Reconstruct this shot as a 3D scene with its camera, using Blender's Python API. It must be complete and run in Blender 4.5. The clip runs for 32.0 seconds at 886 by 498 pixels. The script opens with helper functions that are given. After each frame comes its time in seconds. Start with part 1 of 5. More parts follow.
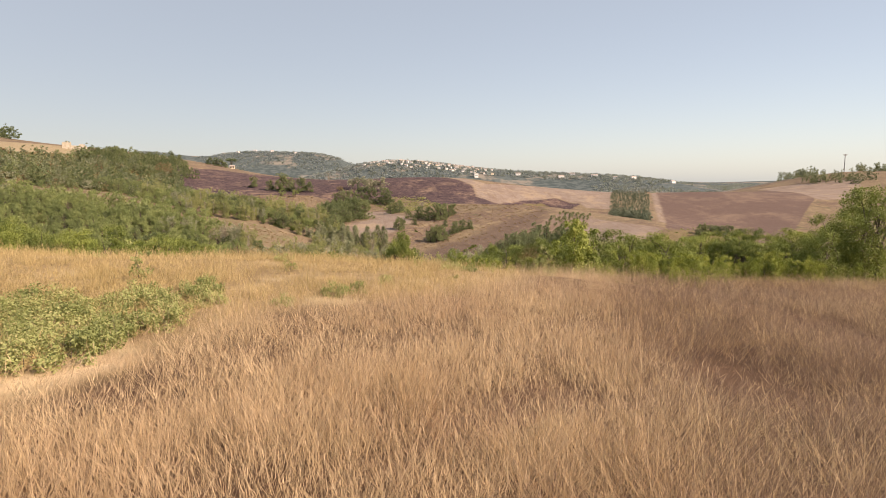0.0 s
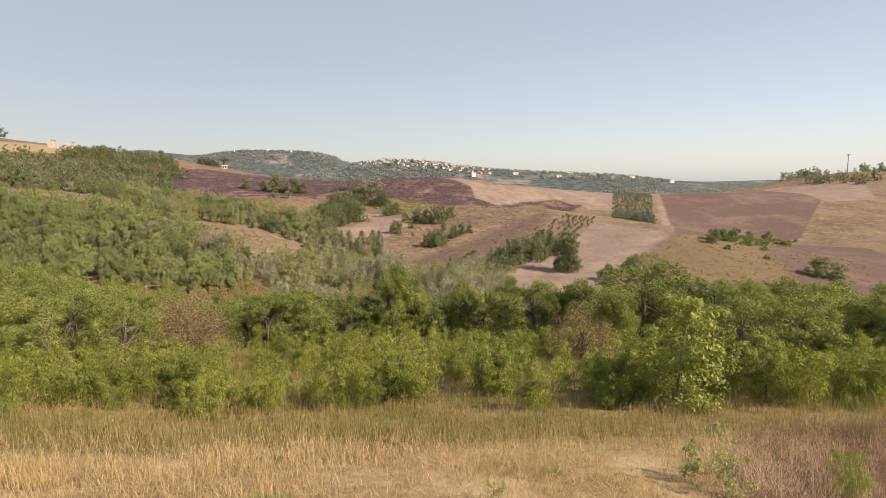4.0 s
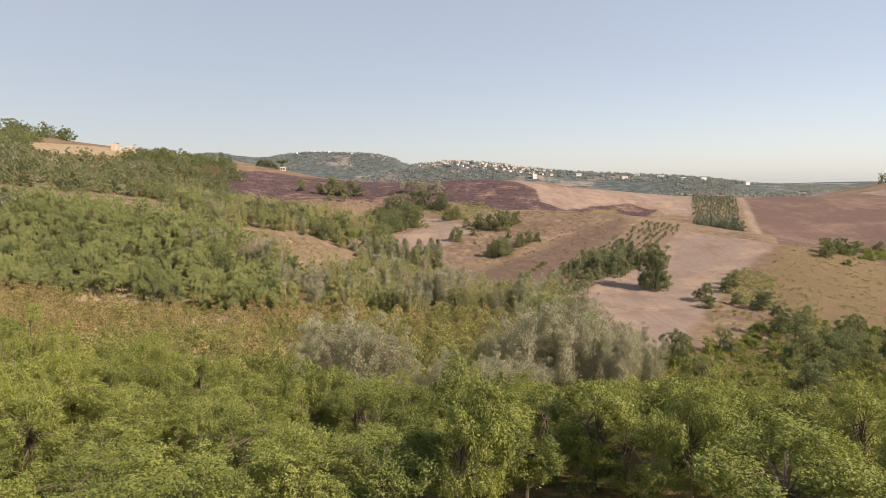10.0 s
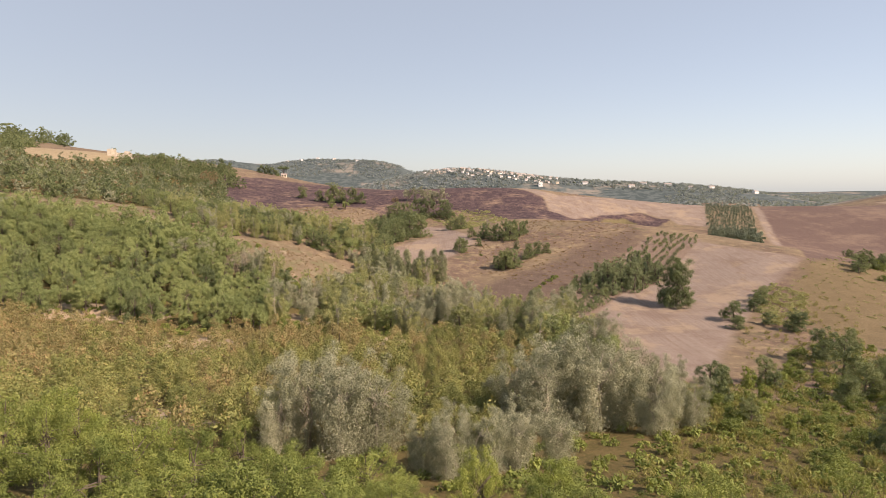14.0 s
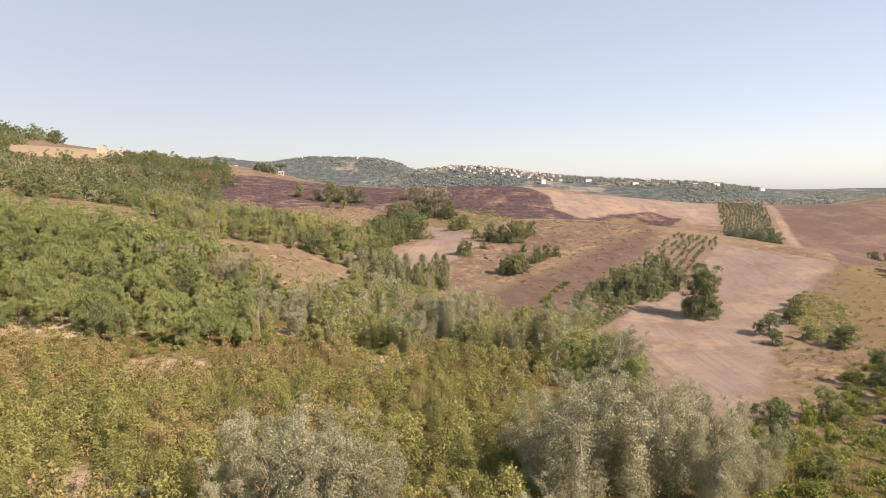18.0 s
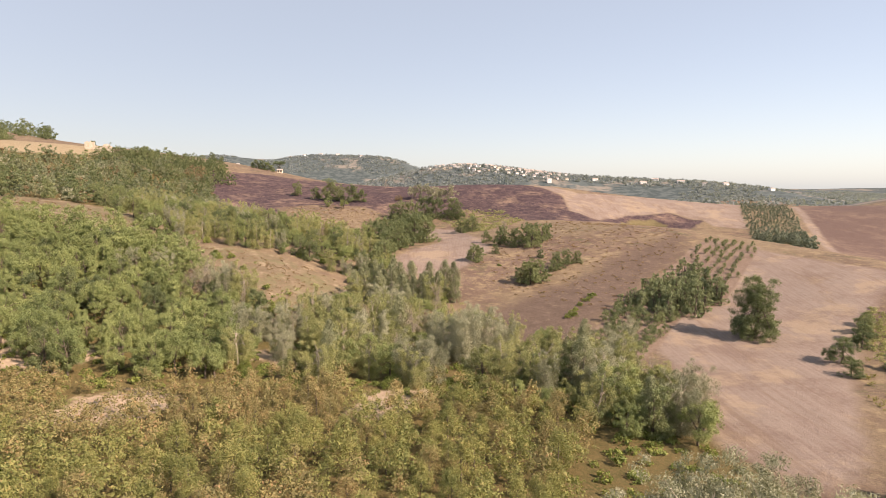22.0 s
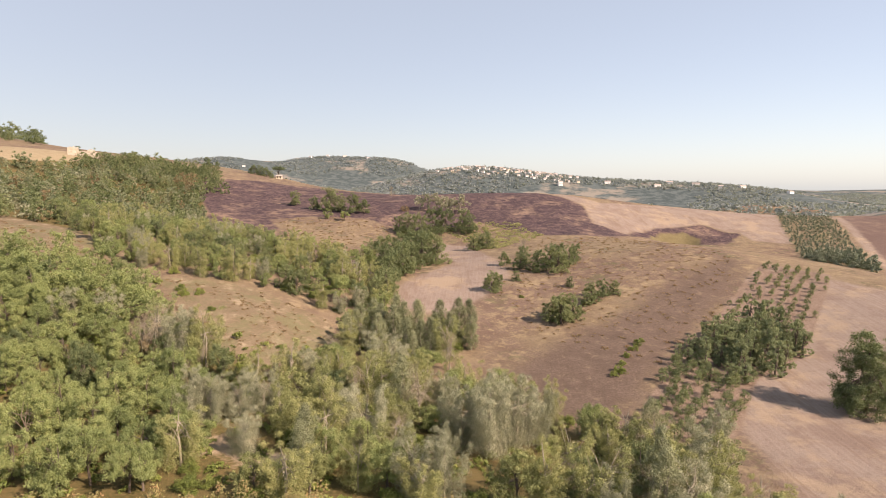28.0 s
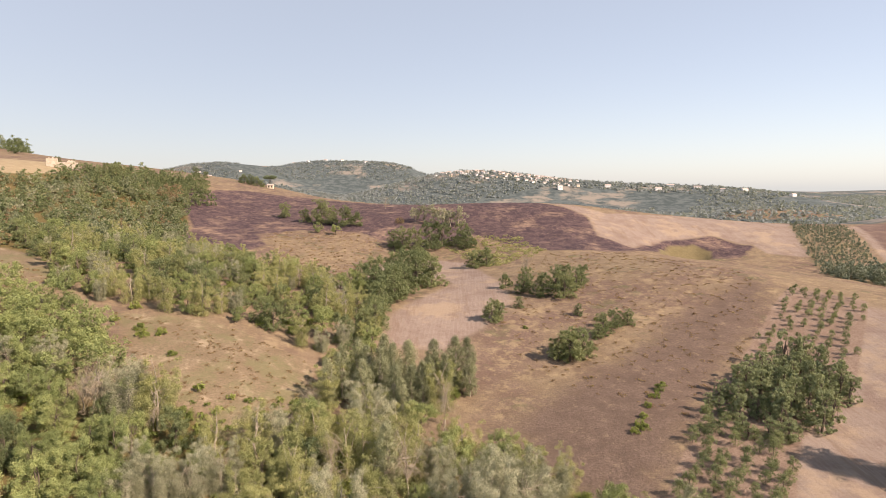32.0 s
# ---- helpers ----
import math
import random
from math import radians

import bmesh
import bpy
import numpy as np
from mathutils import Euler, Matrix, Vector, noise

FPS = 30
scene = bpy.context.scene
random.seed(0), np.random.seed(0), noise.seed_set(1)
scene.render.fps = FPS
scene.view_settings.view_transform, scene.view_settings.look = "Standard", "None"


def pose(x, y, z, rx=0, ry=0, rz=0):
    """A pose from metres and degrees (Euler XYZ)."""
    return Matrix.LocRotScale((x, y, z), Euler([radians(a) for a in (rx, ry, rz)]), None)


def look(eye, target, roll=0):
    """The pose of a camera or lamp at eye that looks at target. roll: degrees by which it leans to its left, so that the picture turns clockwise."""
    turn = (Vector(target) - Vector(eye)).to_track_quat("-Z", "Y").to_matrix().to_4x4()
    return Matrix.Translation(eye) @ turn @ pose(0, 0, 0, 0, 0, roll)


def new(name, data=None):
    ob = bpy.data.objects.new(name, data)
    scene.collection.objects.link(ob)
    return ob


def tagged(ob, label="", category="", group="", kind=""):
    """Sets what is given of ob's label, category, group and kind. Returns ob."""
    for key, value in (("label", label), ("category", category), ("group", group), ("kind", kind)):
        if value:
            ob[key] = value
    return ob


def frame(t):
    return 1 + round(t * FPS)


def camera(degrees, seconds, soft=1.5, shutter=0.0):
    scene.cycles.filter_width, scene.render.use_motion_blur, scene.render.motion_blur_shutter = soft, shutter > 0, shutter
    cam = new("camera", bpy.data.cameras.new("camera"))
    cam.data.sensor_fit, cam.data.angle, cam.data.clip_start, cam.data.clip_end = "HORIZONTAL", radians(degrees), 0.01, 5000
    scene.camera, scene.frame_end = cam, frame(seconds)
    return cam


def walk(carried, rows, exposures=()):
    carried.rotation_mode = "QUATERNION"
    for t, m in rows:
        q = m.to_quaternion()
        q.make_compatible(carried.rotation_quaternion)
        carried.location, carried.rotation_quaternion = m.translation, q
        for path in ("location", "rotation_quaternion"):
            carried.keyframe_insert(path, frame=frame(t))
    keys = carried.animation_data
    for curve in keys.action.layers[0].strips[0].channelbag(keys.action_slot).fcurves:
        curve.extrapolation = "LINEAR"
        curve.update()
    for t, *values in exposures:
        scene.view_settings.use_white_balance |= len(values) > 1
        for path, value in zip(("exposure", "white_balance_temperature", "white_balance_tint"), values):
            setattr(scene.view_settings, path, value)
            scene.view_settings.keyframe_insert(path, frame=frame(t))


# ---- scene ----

# ---- the camera: a small drone that lifts off a dry field and glides over the valley ----
cam = camera(73.24, 32.0, soft=0.7)
# seconds, place (x, y, z), heading, pitch, roll in degrees
PATH = [
    (0.0, 0.00, 0.00, 2.60, -5.93, -6.42, -0.20),
    (0.5, 0.15, 1.28, 2.58, -5.93, -6.45, -0.19),
    (1.0, 0.30, 2.72, 2.66, -5.96, -6.50, -0.18),
    (1.5, 0.36, 4.28, 2.94, -6.00, -6.52, -0.17),
    (2.0, 0.46, 5.72, 3.13, -6.12, -6.55, -0.17),
    (2.5, 0.53, 7.29, 3.35, -6.21, -6.54, -0.14),
    (3.0, 0.57, 8.96, 3.58, -6.24, -6.53, -0.13),
    (3.5, 0.58, 10.71, 3.81, -6.26, -6.52, -0.15),
    (5.5, 0.34, 18.57, 4.68, -5.49, -6.75, -0.18),
    (6.0, 0.21, 20.68, 4.68, -1.67, -6.75, -0.22),
    (6.5, 0.13, 22.82, 4.65, -0.92, -6.75, -0.22),
    (7.0, 0.00, 25.02, 4.62, -0.77, -6.71, -0.23),
    (7.5, -0.11, 27.18, 4.63, -0.77, -6.65, -0.23),
    (8.0, -0.13, 29.28, 4.66, -0.75, -6.61, -0.24),
    (8.5, -0.02, 31.30, 4.69, -0.73, -6.54, -0.21),
    (9.0, 0.15, 33.19, 4.72, -0.69, -6.49, -0.19),
    (9.5, 0.30, 35.01, 4.74, -0.66, -6.44, -0.17),
    (10.0, 0.39, 36.80, 4.76, -0.64, -6.39, -0.15),
    (10.5, 0.44, 38.59, 4.78, -0.63, -6.31, -0.13),
    (11.0, 0.47, 40.35, 4.80, -0.58, -6.19, -0.10),
    (11.5, 0.49, 42.07, 4.81, -0.57, -6.05, -0.06),
    (12.0, 0.52, 43.74, 4.79, -0.51, -5.93, -0.02),
    (12.5, 0.57, 45.41, 4.76, -0.46, -5.83, 0.02),
    (13.0, 0.64, 47.09, 4.76, -0.39, -5.76, 0.05),
    (13.5, 0.70, 48.79, 4.78, -0.28, -5.70, 0.08),
    (14.0, 0.78, 50.53, 4.82, -0.20, -5.67, 0.09),
    (14.5, 0.88, 52.31, 4.86, -0.13, -5.66, 0.11),
    (16.5, 0.96, 59.66, 5.08, 0.02, -5.73, 0.11),
    (17.0, 0.86, 61.72, 5.16, 0.02, -5.79, 0.07),
    (17.5, 0.70, 63.89, 5.24, -0.03, -5.86, 0.04),
    (18.0, 0.49, 66.19, 5.34, -0.05, -5.91, 0.03),
    (18.5, 0.25, 68.62, 5.44, -0.03, -5.92, 0.04),
    (19.0, -0.02, 71.16, 5.51, -0.00, -5.94, 0.06),
    (19.5, -0.31, 73.81, 5.53, 0.03, -5.96, 0.05),
    (20.0, -0.58, 76.56, 5.53, 0.05, -6.00, 0.07),
    (20.5, -0.83, 79.40, 5.52, 0.11, -6.00, 0.11),
    (21.0, -1.04, 82.28, 5.51, 0.17, -6.01, 0.15),
    (21.5, -1.24, 85.17, 5.52, 0.20, -6.04, 0.19),
    (22.0, -1.42, 88.04, 5.54, 0.23, -6.05, 0.21),
    (22.5, -1.59, 90.89, 5.61, 0.25, -6.08, 0.24),
    (23.0, -1.75, 93.72, 5.72, 0.30, -6.10, 0.27),
    (23.5, -1.92, 96.56, 5.89, 0.36, -6.06, 0.24),
    (24.0, -2.06, 99.38, 6.15, 0.42, -6.03, 0.23),
    (24.5, -2.20, 102.15, 6.48, 0.48, -6.01, 0.22),
    (25.0, -2.33, 104.85, 6.89, 0.53, -6.01, 0.22),
    (25.5, -2.46, 107.46, 7.35, 0.63, -6.02, 0.22),
    (27.5, -2.96, 117.01, 9.72, 0.94, -6.00, 0.21),
    (28.0, -2.96, 119.38, 10.32, 0.96, -5.98, 0.19),
    (28.5, -2.92, 121.71, 10.91, 1.00, -5.95, 0.14),
    (29.0, -2.84, 123.95, 11.49, 1.04, -5.91, 0.10),
    (29.5, -2.74, 126.11, 12.06, 1.05, -5.88, 0.07),
    (30.0, -2.62, 128.22, 12.63, 1.06, -5.87, 0.06),
    (30.5, -2.50, 130.30, 13.19, 1.06, -5.82, -0.01),
    (31.0, -2.37, 132.38, 13.73, 1.01, -5.79, -0.06),
    (31.5, -2.24, 134.47, 14.25, 0.97, -5.76, -0.13),
    (32.0, -2.10, 136.58, 14.76, 0.89, -5.73, -0.18),
]
walk(cam, [(t, pose(x, y, z, 90 + p, 0, h) @ pose(0, 0, 0, 0, 0, r)) for t, x, y, z, h, p, r in PATH],
     exposures=[(0.0, 1.0, 7950, 21), (3.0, 0.98, 7850, 21), (6.0, 0.98, 7650, 21.5), (16.0, 1.06, 7650, 23), (18.5, 1.22, 7720, 23.5), (32.0, 1.20, 7680, 23.5)])

# ---- light: a hazy late-afternoon sky and one low sun on the right ----
SUN_ELEV, SUN_AZIM = 38.0, 121.0      # degrees above the horizon; clockwise from +y
world = bpy.data.worlds.new("sky")
scene.world = world
world.use_nodes = True
wn = world.node_tree
wn.nodes.clear()
sky = wn.nodes.new("ShaderNodeTexSky")
sky.sky_type = "NISHITA"
sky.sun_disc = False
sky.sun_elevation, sky.sun_rotation = radians(SUN_ELEV), radians(-SUN_AZIM)
sky.altitude, sky.air_density, sky.dust_density, sky.ozone_density = 0, 0.9, 0.8, 1.2
bg = wn.nodes.new("ShaderNodeBackground")
bg.inputs["Strength"].default_value = 0.078
wout = wn.nodes.new("ShaderNodeOutputWorld")
haze = wn.nodes.new("ShaderNodeMix")          # the even veil of a hazy day over the clear sky
haze.data_type = "RGBA"
haze.inputs[0].default_value = 0.55
haze.inputs[7].default_value = (3.32, 4.30, 5.2, 1)
wn.links.new(sky.outputs[0], haze.inputs[6])
wn.links.new(haze.outputs[2], bg.inputs[0])
wn.links.new(bg.outputs[0], wout.inputs[0])

sun_data = bpy.data.lights.new("sun", "SUN")
sun_data.energy, sun_data.angle, sun_data.color = 4.2, radians(0.6), (1.0, 0.885, 0.765)
sun = new("sun", sun_data)
SUN_DIR = Vector((math.sin(radians(SUN_AZIM)) * math.cos(radians(SUN_ELEV)),
                  math.cos(radians(SUN_AZIM)) * math.cos(radians(SUN_ELEV)), math.sin(radians(SUN_ELEV))))
sun.matrix_world = look(SUN_DIR * 200, (0, 0, 0))

# ---- materials ----
def mat(name):
    m = bpy.data.materials.new(name)
    m.use_nodes = True
    m.node_tree.nodes.clear()
    return m, m.node_tree


def node(nt, kind, **values):
    n = nt.nodes.new(kind)
    for k, v in values.items():
        n.inputs[k.replace("_", " ")].default_value = v
    return n


def mix_rgb(nt, fac, a, b, blend="MIX"):
    """A colour mix; fac, a and b are sockets or values."""
    n = nt.nodes.new("ShaderNodeMix")
    n.data_type, n.blend_type = "RGBA", blend
    for sock, v in ((n.inputs[0], fac), (n.inputs[6], a), (n.inputs[7], b)):
        if isinstance(v, bpy.types.NodeSocket):
            nt.links.new(v, sock)
        else:
            sock.default_value = (*v, 1) if isinstance(v, tuple) else v
    return n.outputs[2]


def mathn(nt, op, a, b=0.0, c=0.0):
    n = nt.nodes.new("ShaderNodeMath")
    n.operation = op
    for sock, v in zip(n.inputs, (a, b, c)):
        if isinstance(v, bpy.types.NodeSocket):
            nt.links.new(v, sock)
        else:
            sock.default_value = v
    return n.outputs[0]


def ramp(nt, value, lo, hi):
    n = nt.nodes.new("ShaderNodeMapRange")
    n.interpolation_type = "SMOOTHSTEP"
    nt.links.new(value, n.inputs[0])
    n.inputs[1].default_value, n.inputs[2].default_value = lo, hi
    return n.outputs[0]


def noise_of(nt, scale, detail=4.0, rough=0.6, vec=None):
    n = node(nt, "ShaderNodeTexNoise", Scale=scale, Detail=detail, Roughness=rough)
    if vec is None:
        g = nt.nodes.new("ShaderNodeNewGeometry")
        vec = g.outputs["Position"]
    nt.links.new(vec, n.inputs["Vector"])
    return n.outputs[0]


def finish(nt, colour, rough=0.8, bump=None, bump_dist=0.05, bump_strength=0.6, spec=0.3, metal=0.0):
    b = node(nt, "ShaderNodeBsdfPrincipled", Roughness=rough, Metallic=metal)
    b.inputs["Specular IOR Level"].default_value = spec
    if isinstance(colour, tuple):
        b.inputs["Base Color"].default_value = (*colour, 1)
    else:
        nt.links.new(colour, b.inputs["Base Color"])
    if bump is not None:
        k = node(nt, "ShaderNodeBump", Strength=bump_strength, Distance=bump_dist)
        nt.links.new(bump, k.inputs["Height"])
        nt.links.new(k.outputs[0], b.inputs["Normal"])
    out = nt.nodes.new("ShaderNodeOutputMaterial")
    nt.links.new(b.outputs[0], out.inputs[0])


def leaf_material(name, dark, light, odd, odd_share=0.12, passing=0.30):
    """Foliage: hue by tree, value by leaf, a share of odd (dry or young) leaves, light passing passing."""
    m, nt = mat(name)
    info = nt.nodes.new("ShaderNodeObjectInfo")
    att = nt.nodes.new("ShaderNodeAttribute")
    att.attribute_name = "tint"
    geo = nt.nodes.new("ShaderNodeNewGeometry")
    per_tree = mathn(nt, "FRACT", mathn(nt, "ADD", info.outputs["Random"], att.outputs["Fac"]))
    isl = geo.outputs["Random Per Island"]
    patch = noise_of(nt, 0.55, 2.0)
    clump = ramp(nt, noise_of(nt, 1.1, 3.0), 0.36, 0.64)
    f = mathn(nt, "ADD", mathn(nt, "MULTIPLY", per_tree, 0.5), mathn(nt, "ADD", mathn(nt, "MULTIPLY", isl, 0.14), mathn(nt, "MULTIPLY", clump, 0.36)))
    col = mix_rgb(nt, f, dark, light)
    is_odd = ramp(nt, mathn(nt, "ADD", mathn(nt, "MULTIPLY", isl, 0.5), mathn(nt, "ADD", mathn(nt, "MULTIPLY", patch, 0.5), mathn(nt, "MULTIPLY", per_tree, 0.15))),
                  0.80 - odd_share, 0.98 - odd_share)
    col = mix_rgb(nt, is_odd, col, odd)
    d = node(nt, "ShaderNodeBsdfPrincipled", Roughness=0.62)
    d.inputs["Specular IOR Level"].default_value = 0.25
    t = nt.nodes.new("ShaderNodeBsdfTranslucent")
    nt.links.new(col, d.inputs["Base Color"])
    nt.links.new(mix_rgb(nt, 1.0, col, (1.0, 0.95, 0.55), "MULTIPLY"), t.inputs["Color"])
    mx = nt.nodes.new("ShaderNodeMixShader")
    mx.inputs[0].default_value = passing
    nt.links.new(d.outputs[0], mx.inputs[1])
    nt.links.new(t.outputs[0], mx.inputs[2])
    out = nt.nodes.new("ShaderNodeOutputMaterial")
    nt.links.new(mx.outputs[0], out.inputs[0])
    return m


M_OAK = leaf_material("oak leaves", (0.078, 0.110, 0.030), (0.255, 0.305, 0.082), (0.29, 0.29, 0.09), 0.05, 0.25)
M_MID = leaf_material("wood leaves", (0.120, 0.162, 0.068), (0.325, 0.382, 0.155), (0.34, 0.345, 0.15), 0.05)
M_LIME = leaf_material("bright leaves", (0.110, 0.150, 0.036), (0.305, 0.355, 0.088), (0.32, 0.33, 0.09), 0.05, 0.27)
M_DARK = leaf_material("dark leaves", (0.078, 0.108, 0.054), (0.22, 0.262, 0.120), (0.25, 0.255, 0.13), 0.06)
M_SILVER = leaf_material("silvery leaves", (0.155, 0.170, 0.110), (0.385, 0.396, 0.275), (0.45, 0.45, 0.34), 0.12)
M_POPLAR = leaf_material("grey-green poplar leaves", (0.130, 0.152, 0.090), (0.325, 0.348, 0.210), (0.31, 0.32, 0.21), 0.08)
# olive tone for the farther bright trees, some haze greyed into its colour
M_OLIVE = leaf_material("olive green leaves", (0.138, 0.160, 0.066), (0.325, 0.350, 0.150), (0.33, 0.32, 0.14), 0.06, 0.27)
M_TWIG = leaf_material("dry twigs", (0.23, 0.185, 0.125), (0.38, 0.32, 0.235), (0.30, 0.29, 0.17), 0.10, 0.3)
M_YELLOW = leaf_material("yellowing leaves", (0.178, 0.200, 0.084), (0.375, 0.392, 0.172), (0.37, 0.345, 0.165), 0.10)
M_SAP = leaf_material("sapling leaves", (0.110, 0.133, 0.047), (0.310, 0.322, 0.115), (0.34, 0.29, 0.12), 0.12)
M_SPRUCE = leaf_material("spruce needles", (0.125, 0.160, 0.085), (0.275, 0.32, 0.170), (0.21, 0.23, 0.13), 0.05, 0.25)
M_STRIP = leaf_material("grey-green strip leaves", (0.105, 0.138, 0.100), (0.205, 0.245, 0.180), (0.23, 0.25, 0.19), 0.06, 0.25)
M_RUST = leaf_material("rusty leaves", (0.148, 0.144, 0.066), (0.370, 0.324, 0.146), (0.345, 0.228, 0.122), 0.14)
M_DRY = leaf_material("withered leaves", (0.17, 0.125, 0.06), (0.29, 0.21, 0.105), (0.17, 0.18, 0.07), 0.10, 0.25)
M_BROWNLEAF = leaf_material("brown withered leaves", (0.19, 0.145, 0.085), (0.33, 0.25, 0.15), (0.22, 0.20, 0.09), 0.08, 0.3)
M_PINE = leaf_material("conifer needles", (0.065, 0.098, 0.055), (0.15, 0.19, 0.10), (0.13, 0.15, 0.07), 0.05, 0.15)
M_BROOM = leaf_material("broom stems", (0.080, 0.115, 0.025), (0.30, 0.35, 0.070), (0.36, 0.34, 0.11), 0.08)
M_GOLDGRASS = leaf_material("yellow-green tall grass", (0.150, 0.152, 0.048), (0.310, 0.285, 0.100), (0.24, 0.26, 0.075), 0.15)
M_TUFT = leaf_material("dry tufts", (0.15, 0.10, 0.055), (0.30, 0.205, 0.115), (0.20, 0.19, 0.07), 0.12, 0.25)
# hillside green greyed towards blue, a thin haze painted into the leaves
M_HILL = leaf_material("hillside leaves", (0.108, 0.138, 0.086), (0.270, 0.305, 0.186), (0.30, 0.28, 0.15), 0.08)
# pale and bluish: the haze over the far ridges is put into this colour
M_FARWOOD = leaf_material("haze-tinted far woods", (0.225, 0.268, 0.300), (0.285, 0.328, 0.352), (0.30, 0.33, 0.33), 0.1, 0.5)


def straw_material(name, a, b, c):
    m, nt = mat(name)
    geo = nt.nodes.new("ShaderNodeNewGeometry")
    big = noise_of(nt, 0.25, 3.0)
    col = mix_rgb(nt, geo.outputs["Random Per Island"], a, b)
    col = mix_rgb(nt, ramp(nt, big, 0.42, 0.62), col, c)
    col = mix_rgb(nt, mathn(nt, "MULTIPLY", ramp(nt, noise_of(nt, 2.3, 3.0), 0.48, 0.66), 0.45), col, a)
    d = nt.nodes.new("ShaderNodeBsdfDiffuse")
    t = nt.nodes.new("ShaderNodeBsdfTranslucent")
    nt.links.new(col, d.inputs[0])
    nt.links.new(col, t.inputs[0])
    mx = nt.nodes.new("ShaderNodeMixShader")
    mx.inputs[0].default_value = 0.3
    nt.links.new(d.outputs[0], mx.inputs[1])
    nt.links.new(t.outputs[0], mx.inputs[2])
    out = nt.nodes.new("ShaderNodeOutputMaterial")
    nt.links.new(mx.outputs[0], out.inputs[0])
    return m


M_STRAW = straw_material("dry grass", (0.33, 0.25, 0.125), (0.62, 0.49, 0.27), (0.46, 0.36, 0.18))
M_STRAWPALE = straw_material("bleached straw", (0.50, 0.37, 0.22), (0.64, 0.50, 0.32), (0.46, 0.33, 0.19))

M_BARK, _nt = mat("bark")
_n1 = noise_of(_nt, 9.0, 5.0)
finish(_nt, mix_rgb(_nt, _n1, (0.06, 0.045, 0.035), (0.17, 0.14, 0.11)), 0.9, _n1, 0.03)
M_PALEBARK, _nt = mat("pale bark")
_n1 = noise_of(_nt, 7.0, 5.0)
finish(_nt, mix_rgb(_nt, _n1, (0.20, 0.17, 0.13), (0.40, 0.36, 0.29)), 0.85, _n1, 0.03)

# ground: one material, its cover by signed distances kept on the sheet
M_GROUND, _nt = mat("ground")
_geo = _nt.nodes.new("ShaderNodeNewGeometry")
_pos = _geo.outputs["Position"]
_fine = noise_of(_nt, 2.2, 8.0, 0.7)
_mid = noise_of(_nt, 0.22, 5.0, 0.65)
_big = noise_of(_nt, 0.035, 4.0, 0.6)
_edge = mathn(_nt, "ADD", mathn(_nt, "MULTIPLY", mathn(_nt, "SUBTRACT", _mid, 0.5), 7.0), mathn(_nt, "MULTIPLY", mathn(_nt, "SUBTRACT", _fine, 0.5), 2.0))


def cover(name, soft=0.6, rough=1.0):
    a = _nt.nodes.new("ShaderNodeAttribute")
    a.attribute_name = name
    return ramp(_nt, mathn(_nt, "ADD", a.outputs["Fac"], mathn(_nt, "MULTIPLY", _edge, rough)), -soft, soft)


def two(a, b, c, f1=_mid, f2=_fine):
    return mix_rgb(_nt, ramp(_nt, f2, 0.35, 0.7), mix_rgb(_nt, ramp(_nt, f1, 0.32, 0.68), a, b), c)


_map = _nt.nodes.new("ShaderNodeMapping")
_map.inputs["Rotation"].default_value = (0, 0, radians(28))
_map.inputs["Scale"].default_value = (1.0, 0.06, 1.0)
_nt.links.new(_pos, _map.inputs["Vector"])
_rows = noise_of(_nt, 0.9, 4.0, 0.6, _map.outputs[0])
_dry = two((0.157, 0.115, 0.077), (0.214, 0.168, 0.115), (0.140, 0.108, 0.073))
_dry = mix_rgb(_nt, ramp(_nt, _big, 0.40, 0.62), _dry, two((0.126, 0.084, 0.067), (0.171, 0.122, 0.097), (0.100, 0.074, 0.059)))
_dry = mix_rgb(_nt, mathn(_nt, "MULTIPLY", ramp(_nt, noise_of(_nt, 0.12, 7.0, 0.75), 0.52, 0.66), 0.75), _dry, (0.251, 0.197, 0.125))
_dry = mix_rgb(_nt, mathn(_nt, "MULTIPLY", ramp(_nt, noise_of(_nt, 0.07, 8.0, 0.75), 0.54, 0.68), 0.7), _dry, (0.087, 0.096, 0.045))
_dry = mix_rgb(_nt, mathn(_nt, "MULTIPLY", ramp(_nt, noise_of(_nt, 0.8, 6.0, 0.8), 0.56, 0.72), 0.6), _dry, (0.076, 0.063, 0.043))
_dry = mix_rgb(_nt, mathn(_nt, "MULTIPLY", ramp(_nt, noise_of(_nt, 0.35, 8.0, 0.8), 0.50, 0.64), 0.6), _dry, (0.291, 0.231, 0.139))
_dry = mix_rgb(_nt, mathn(_nt, "MULTIPLY", ramp(_nt, noise_of(_nt, 1.7, 6.0, 0.8), 0.55, 0.70), 0.5), _dry, (0.086, 0.070, 0.045))
_wood = two((0.065, 0.065, 0.024), (0.114, 0.095, 0.042), (0.144, 0.103, 0.049))
_tan = mix_rgb(_nt, ramp(_nt, _rows, 0.35, 0.65), two((0.194, 0.153, 0.131), (0.241, 0.195, 0.167), (0.177, 0.136, 0.114)), (0.223, 0.183, 0.155))
_tan = mix_rgb(_nt, mathn(_nt, "MULTIPLY", ramp(_nt, noise_of(_nt, 0.11, 8.0, 0.75), 0.46, 0.62), 0.75), _tan, (0.158, 0.117, 0.097))
_burn = two((0.034, 0.025, 0.030), (0.128, 0.087, 0.084), (0.072, 0.051, 0.055))
